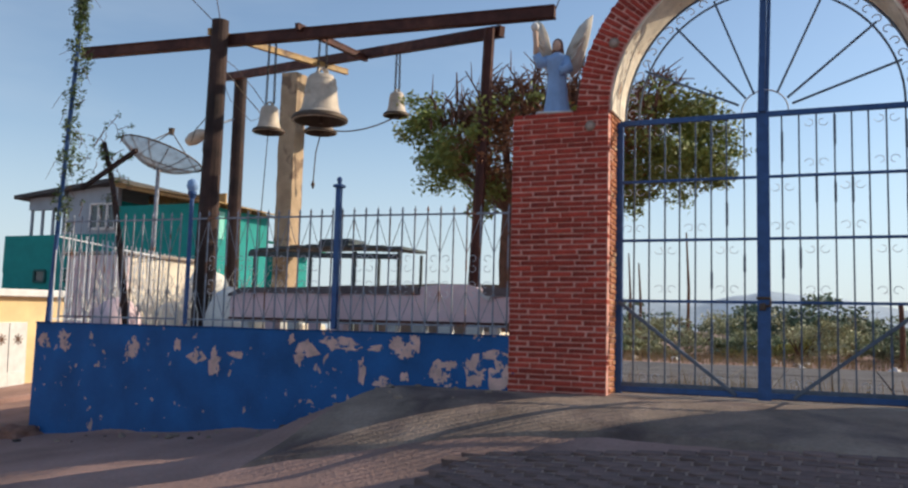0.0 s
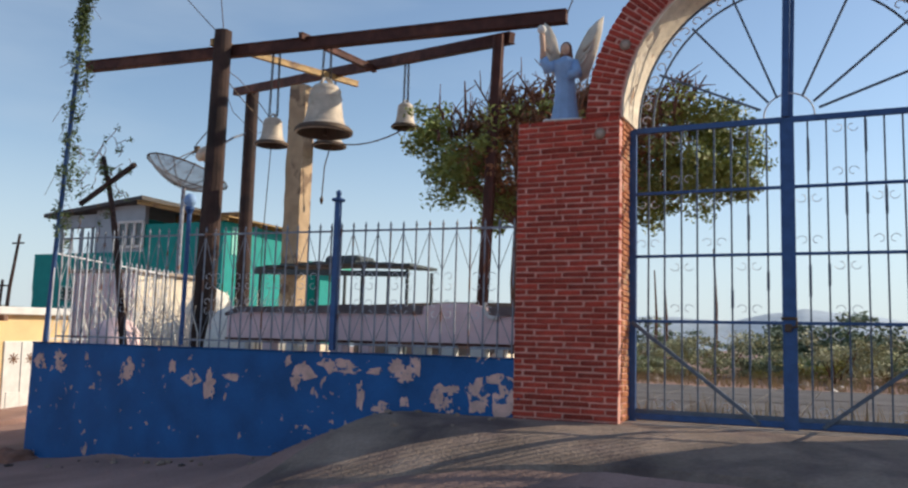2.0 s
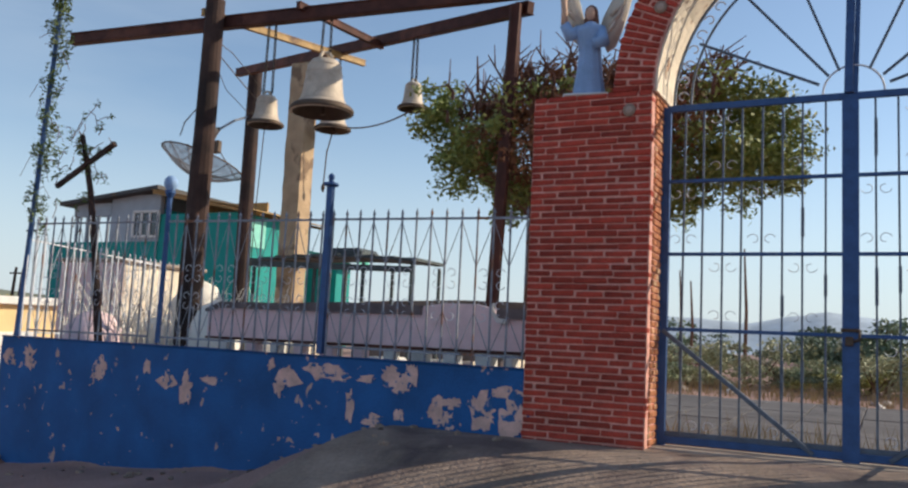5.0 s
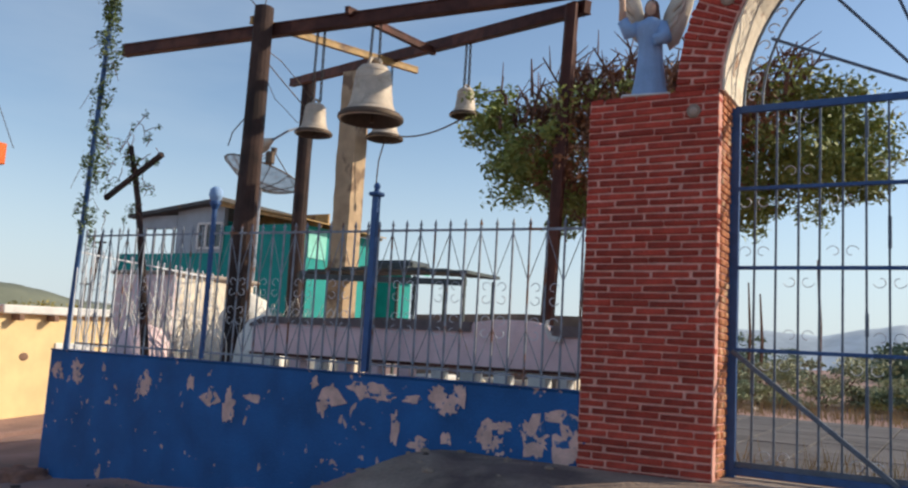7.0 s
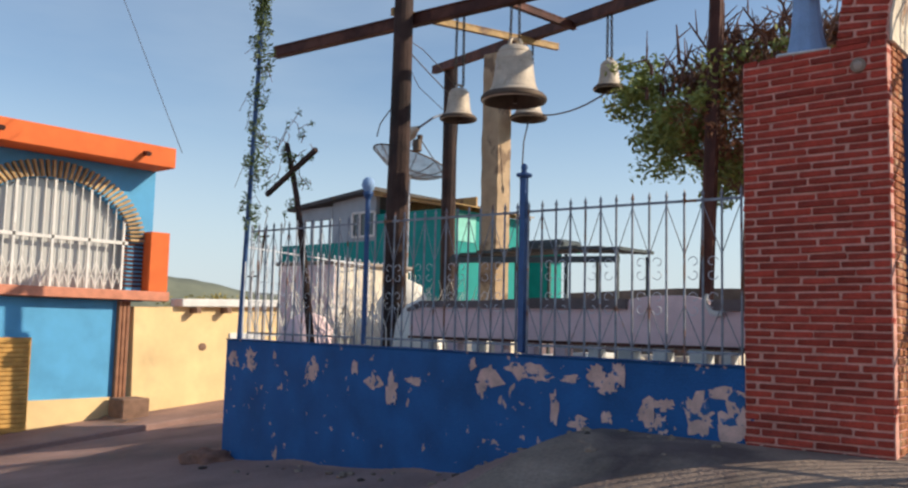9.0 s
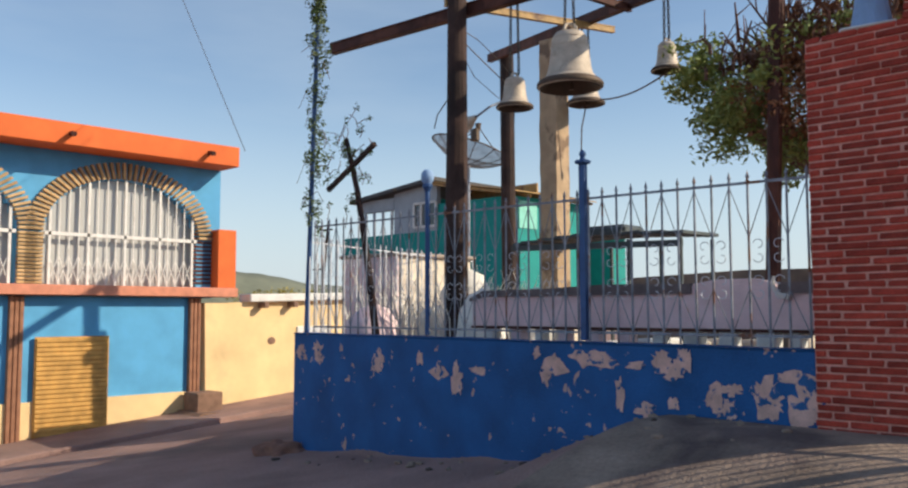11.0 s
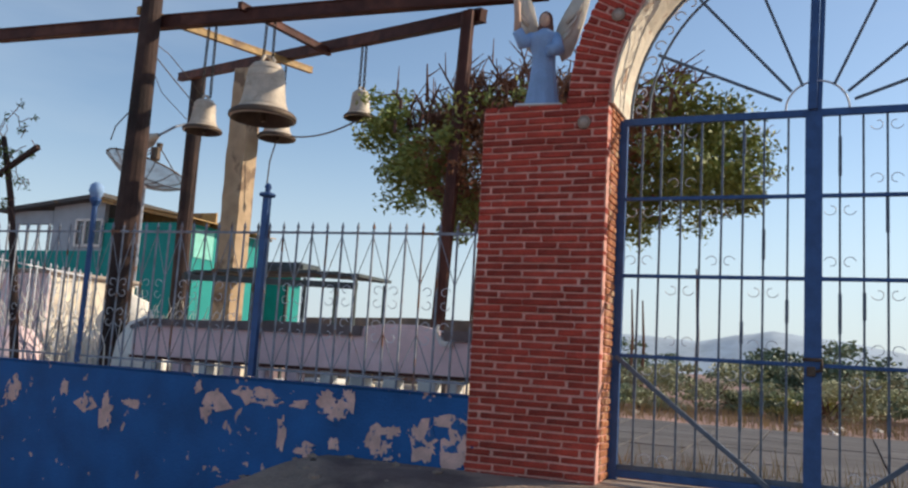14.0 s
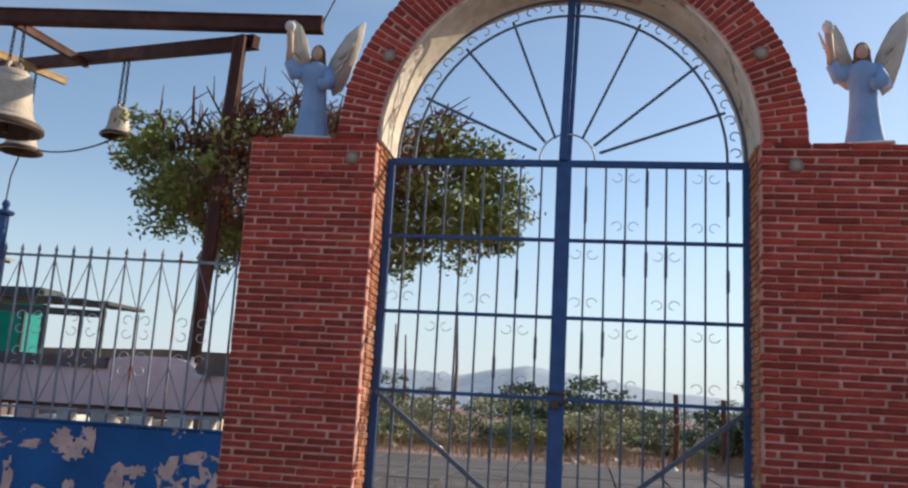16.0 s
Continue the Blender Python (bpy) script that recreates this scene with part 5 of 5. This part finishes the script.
    for y in (15.5, 15.95):
        for k in range(4):
            m = Matrix.Translation((X + 0.165, y, 1.1)) @ Matrix.Rotation(math.pi * k / 4, 4, "X")
            part("star_ray", box(B(), -0.004, 0.008, -0.012, 0.012, -0.13, 0.13, 0, m), BROWN, d)
    bm = bmesh.new()
    bmesh.ops.create_icosphere(bm, subdivisions=2, radius=0.11, matrix=Matrix.Translation((X + 0.12, 14.55, 1.2)) @ Matrix.Diagonal((0.25, 1, 0.8, 1)))
    part("hole", bm, BROWN, t, "dark knocked-out hole")
    part("far_house", box(B(), -24, -18.4, 16.5, 23, -1, 1.9), CREAM, thing("cream_shed", "flat cream shed behind the boundary wall", "shed", at=(0, -0.4, 0.2)))


# The pane's pale base colour stands in for the reflected sky.
PANE = bpy.data.materials.new("reflection_toned_glass")
PANE.use_nodes = True
PANE.node_tree.nodes["Principled BSDF"].inputs["Base Color"].default_value = (0.46, 0.46, 0.45, 1)
PANE.node_tree.nodes["Principled BSDF"].inputs["Roughness"].default_value = 0.12
BROWN = mat("brown_concrete", (0.22, 0.13, 0.09), 0.9, var=0.25)
mat("brown_tile", (0.30, 0.14, 0.08), 0.8, var=0.25)
OCHRE_WOOD = mat("yellow_timber", (0.55, 0.30, 0.08), 0.7, var=0.3, scale=4)
_bm = box(B(), -0.09, 0.06, -0.17, 0.17, -0.027, 0.027, 0.006)
RING_BRICK = bpy.data.meshes.new("arch_brick")
_bm.to_mesh(RING_BRICK)
_bm.free()
RING_BRICK.materials.append(mat("yellow_brick", (0.48, 0.32, 0.16), 0.85, var=0.2, per=0.25))
shop()
t = thing("kerb", "low grey concrete kerb along the shop", "kerb", kind="structure")
bm = B()
rings = []
for i in range(60):
    y = 3.0 + 0.3 * i
    z = gz(-16.2, y)
    rings.append([bm.verts.new(v) for v in ((-16.0, y, z - 0.3), (-16.0, y, z + 0.11), (-16.03, y, z + 0.13), (-17.6, y, z + 0.14), (-17.6, y, z - 0.3))])
for a, b in zip(rings, rings[1:]):
    for j in range(4):
        bm.faces.new((a[j], b[j], b[j + 1], a[j + 1]))
bmesh.ops.recalc_face_normals(bm, faces=bm.faces)
part("edge", bm, EARTH, t)


# ---- yard beyond the gate ----
for x, y, h, m in ((2.55, 16.6, 0.42, WHITE), (3.2, 16.4, 0.4, WHITE), (-5.2, 17.0, 0.45, WHITE), (3.9, 17.4, 0.9, WHITE)):
    t = thing("marker_post", "short whitewashed marker post", "post", "white posts in the scrub", at=(x, y, gz(x, y) - 0.02))
    part("shaft", box(B(), -0.06, 0.06, -0.05, 0.05, 0, h, 0.015), m, t)
for x, y, h in ((1.3, 17.3, 1.1), (2.05, 17.4, 1.05)):
    t = thing("wooden_post", "dark rough wooden fence post", "post", at=(x, y, gz(x, y) - 0.02))
    part("shaft", tube(B(), [(0, 0, 0), (0.02, 0, h * 0.5), (0.0, 0, h)], [0.05, 0.045, 0.04], 8), BARK, t)
for x, y, h in ((-3.1, 23, 2.9), (-5.2, 26, 2.6), (-6.1, 26, 2.4), (-6.9, 27, 2.9), (-4.5, 24, 2.2), (7.2, 24, 2.9), (8.4, 25, 2.7)):
    t = thing("dry_stalk", "tall thin dry stalk standing in the scrub", "plant", "dry stalks", at=(x, y, gz(x, y)))
    part("stem", tube(B(), [(0, 0, 0), (0.03, 0, h * 0.5), (-0.03, 0, h)], [0.05, 0.04, 0.02], 6), BARK, t)
for k in range(26):
    x, y = random.uniform(-5, 5), random.uniform(15.4, 17.2)
    t = thing("stone", "pale loose stone on the yard", "stone", "loose stones", at=(x, y, gz(x, y)))
    bm = B()
    bmesh.ops.create_icosphere(bm, subdivisions=1, radius=random.uniform(0.05, 0.13))
    for v in bm.verts:
        v.co *= random.uniform(0.75, 1.2)
        v.co.z *= 0.7
    part("rock", bm, random.choice((WHITE, CONCRETE)), t)

# paved yard just inside the gate
t = thing("pavement_yard", "grey worn concrete paving inside the gate, shade put into its tone", "paving", kind="structure")
# Slab grey is darkened to stand in for shade inside the gate.
YARD_SLAB = mat("shade_toned_yard_slab", (0.105, 0.10, 0.105), 0.9, var=0.3, scale=1.5, per=0.2)
slab_meshes = []
for _ in range(5):
    bm = box(B(), -0.304, 0.304, -0.194, 0.194, -0.13, 0.0, 0.006)
    for v in bm.verts:
        v.co.x += random.uniform(-0.004, 0.004)
        v.co.z += random.uniform(-0.002, 0.003)
    me = bpy.data.meshes.new("paving_slab")
    bm.to_mesh(me)
    bm.free()
    me.materials.append(YARD_SLAB)
    slab_meshes.append(me)
bm = box(B(), -6.0, 6.4, 9.9, 15.5, 0.85, 1.015)
for v in bm.verts:
    v.co.z += 0.028 * (v.co.y - 9.8)
part("bedding", bm, EARTH, t, "sandy bedding in the joints")
for i in range(20):
    for j in range(14):
        ob = new("paving_slab", random.choice(slab_meshes))
        ob.parent = t
        ob.matrix_basis = pose(-5.69 + 0.62 * i, 10.1 + 0.4 * j, 1.035 + 0.028 * (0.3 + 0.4 * j) + random.uniform(0, 0.008), 1.6)


# ---- hills ----
def hill(name, pts, depth, label, color):
    """A ridge through plan points with heights, rising from the plain."""
    t = thing(name, label, "hill", kind="structure")
    bm = B()
    rows = []
    fine = []
    for (a, b) in zip(pts, pts[1:]):
        for i in range(10):
            u = i / 10
            fine.append(Vector(a).lerp(Vector(b), u))
    fine.append(Vector(pts[-1]))
    for p in fine:
        out = Vector((p.x, p.y, 0)).normalized()
        h = p.z + 1.2 * noise.noise(p * 0.03) + 0.5 * noise.noise(p * 0.12)
        rows.append([bm.verts.new((p.x - out.x * depth * k, p.y - out.y * depth * k, -3 + (h + 3) * f)) for k, f in ((1, 0), (0.6, 0.45 + 0.1 * noise.noise(p * 0.05)), (0.25, 0.85), (0, 1), (-0.5, 0.5), (-1, 0))])
    for a, b in zip(rows, rows[1:]):
        for j in range(5):
            bm.faces.new((a[j], b[j], b[j + 1], a[j + 1]))
    bmesh.ops.recalc_face_normals(bm, faces=bm.faces)
    part("slope", bm, mat(name + "_tone", color, 0.95, var=0.25, scale=0.03, fine=0.3, bump=0), t, smooth=True)


# The far range has the distance haze mixed into its blue-grey colour.
hill("hill_far", [(-166, 400, 17.5), (-91, 400, 19), (-56, 400, 17.2), (-38, 400, 20.5), (-24, 400, 23), (-4, 400, 20.8), (13, 400, 18), (39, 400, 14.5), (74, 400, 12)], 90, "hill range on the horizon, haze put into its blue-grey", (0.36, 0.43, 0.50))
hill("hill_west", [(-304, 144, 15), (-304, 178, 18.5), (-304, 199, 17.6), (-304, 219, 14.4), (-304, 254, 13.4), (-304, 325, 10)], 80, "olive hill behind the shop", (0.16, 0.17, 0.12))
for x, y, r in ((-33, 24.5, 1.6), (-36, 27, 1.3)):
    t = thing("far_tree", "yellow-green tree behind the cream wall", "tree")
    part("trunk", tube(B(), [(x, y, -0.5), (x + 0.1, y, 1.0), (x, y, 2.2)], [0.15, 0.12, 0.08], 8), BARK, t)
    pts = []
    for _ in range(30):
        pts += cloud((x + random.gauss(0, r * 0.5), y + random.gauss(0, r * 0.5), 2.3 + random.gauss(0, 0.25)), (0.5, 0.5, 0.35), 50)
    leaf_part("crown", pts, 0.08, leaf_mat("yellow_leaf", (0.30, 0.24, 0.04), (0.18, 0.19, 0.04)), t)

# ---- distant utility poles ----
for x, y, h, lean in ((-47.7, 38.1, 9.6, 0.9), (-49.6, 38.9, 6.4, 0.3)):
    t = thing("utility_pole", "thin dark leaning utility pole in the distance", "pole", "distant poles", at=(x, y, -0.3))
    part("shaft", tube(B(), [(-0.4 * lean, 0, 0), (0, 0, h * 0.5), (lean * 0.6, 0, h * 0.86)], [0.13, 0.11, 0.08], 8), POLE_WOOD, t)
    part("crossarm", bar(B(), (lean * 0.5 - 0.5, 0, h * 0.8), (lean * 0.5 + 0.5, 0, h * 0.8), 0.08, 0.1), POLE_WOOD, t)

# ---- overhead wires ----
for p, q, s in (((-24.0, 13.2, 15.0), (-17.05, 13.1, 5.45), 0.0), ((-13.2, 14, 9.8), (-8.14, 10.8, 6.05), 0.05), ((-11.2, 14, 9.2), (-8.14, 10.8, 6.12), 0.0), ((-3.02, 11.1, 5.8), (-2.35, 11.2, 7.4), -0.03)):
    cord("overhead_wire", sagging(p, q, s), 0.008, "thin dark overhead wire", "wire")

# ---- concrete apron and pavers before the gate ----
t = thing("pavement_apron", "worn stained concrete apron before the gate", "pavement", kind="structure")
bm = B()
nx, ny = 50, 14
grid = []
for i in range(nx + 1):
    col = []
    for j in range(ny + 1):
        v = j / ny
        y = 7.45 + (FY + 0.1 - 7.45) * v
        left = -4.75 + 0.35 * v + 0.08 * noise.noise((y * 2, 0, 5))
        x = left + (5.5 - left) * i / nx
        y0 = y - (0.35 * math.sin(x * 0.9) + 0.2) * (1 - v)
        edge = 0.0 if (i == 0 or j == 0) else 0.05
        col.append(bm.verts.new((x, y0, gz(x, y0) + (0.03 if edge else -0.06) + 0.012 * noise.noise((x * 2, y0 * 2, 1)))))
    grid.append(col)
for i in range(nx):
    for j in range(ny):
        bm.faces.new((grid[i][j], grid[i + 1][j], grid[i + 1][j + 1], grid[i][j + 1]))
part("slab", bm, APRON, t)
t = thing("pavement_pavers", "dusty interlocking street pavers with pale joints", "paving", kind="structure")
bm = B()
cols = [[bm.verts.new((-2.75 + 0.25 * i, 5.5 + 0.1 * j, gz(-2.75 + 0.25 * i, 5.5 + 0.1 * j) + (-0.08 if i in (0, 20) or j in (0, 18) else 0.03))) for j in range(19)] for i in range(21)]
for i in range(20):
    for j in range(18):
        bm.faces.new((cols[i][j], cols[i + 1][j], cols[i + 1][j + 1], cols[i][j + 1]))
part("joint_sand", bm, mat("joint_sand", (0.36, 0.26, 0.21), 0.95, var=0.25), t, "pale dusty joints")
PAVER = mat("dusty_paver", (0.19, 0.125, 0.11), 0.9, var=0.3, per=0.22)
meshes = []
for _ in range(4):
    bm = box(B(), -0.105, 0.105, -0.05, 0.05, -0.04, 0.025, 0.008)
    for v in bm.verts:
        v.co += Vector([random.uniform(-0.005, 0.005) for _ in range(3)])
    me = bpy.data.meshes.new("paver")
    bm.to_mesh(me)
    bm.free()
    me.materials.append(PAVER)
    meshes.append(me)
for i in range(21):
    for j in range(14):
        x, y = -2.55 + 0.232 * i + (0.116 if j % 2 else 0), 5.62 + 0.123 * j
        ob = new("paver", random.choice(meshes))
        ob.parent = t
        ob.matrix_basis = pose(x, y, gz(x, y) + 0.02, 4.8, 0, random.uniform(-2, 2))

t = thing("dirt_pile", "small orange-brown heap of soil at the wall corner", "soil", at=(-10.33, 9.62, gz(-10.33, 9.62) - 0.02))
bm = B()
bmesh.ops.create_icosphere(bm, subdivisions=4, radius=0.3)
for v in bm.verts:
    v.co = Vector((v.co.x * 1.5, v.co.y, max(v.co.z, -0.05) * 0.55)) * (1 + 0.35 * noise.noise(v.co * 6))
part("soil", bm, mat("orange_soil", (0.25, 0.125, 0.09), 0.95, var=0.35, scale=9, bump=0.8), t, smooth=True)

# clods and crumbs of mortar along the foot of the wall
DARK_SOIL = mat("dark_damp_soil", (0.07, 0.05, 0.042), 0.95, var=0.3, scale=8)
for k in range(46):
    x = random.uniform(-6.2, -2.9) if k % 3 else random.uniform(-9.8, -6.0)
    y = wall_y(x) - abs(random.gauss(0, 0.35)) - 0.06
    r = random.uniform(0.02, 0.06)
    bm = B()
    bmesh.ops.create_icosphere(bm, subdivisions=1, radius=r)
    for v in bm.verts:
        v.co *= random.uniform(0.7, 1.25)
        v.co.z *= 0.55
    t = thing("clod", "small clod of soil at the foot of the wall", "clod", "clods along the wall", at=(x, y, gz(x, y) + 0.0 + (0.03 if x > -4.5 else 0)))
    part("lump", bm, random.choice((DARK_SOIL, APRON, APRON)), t)
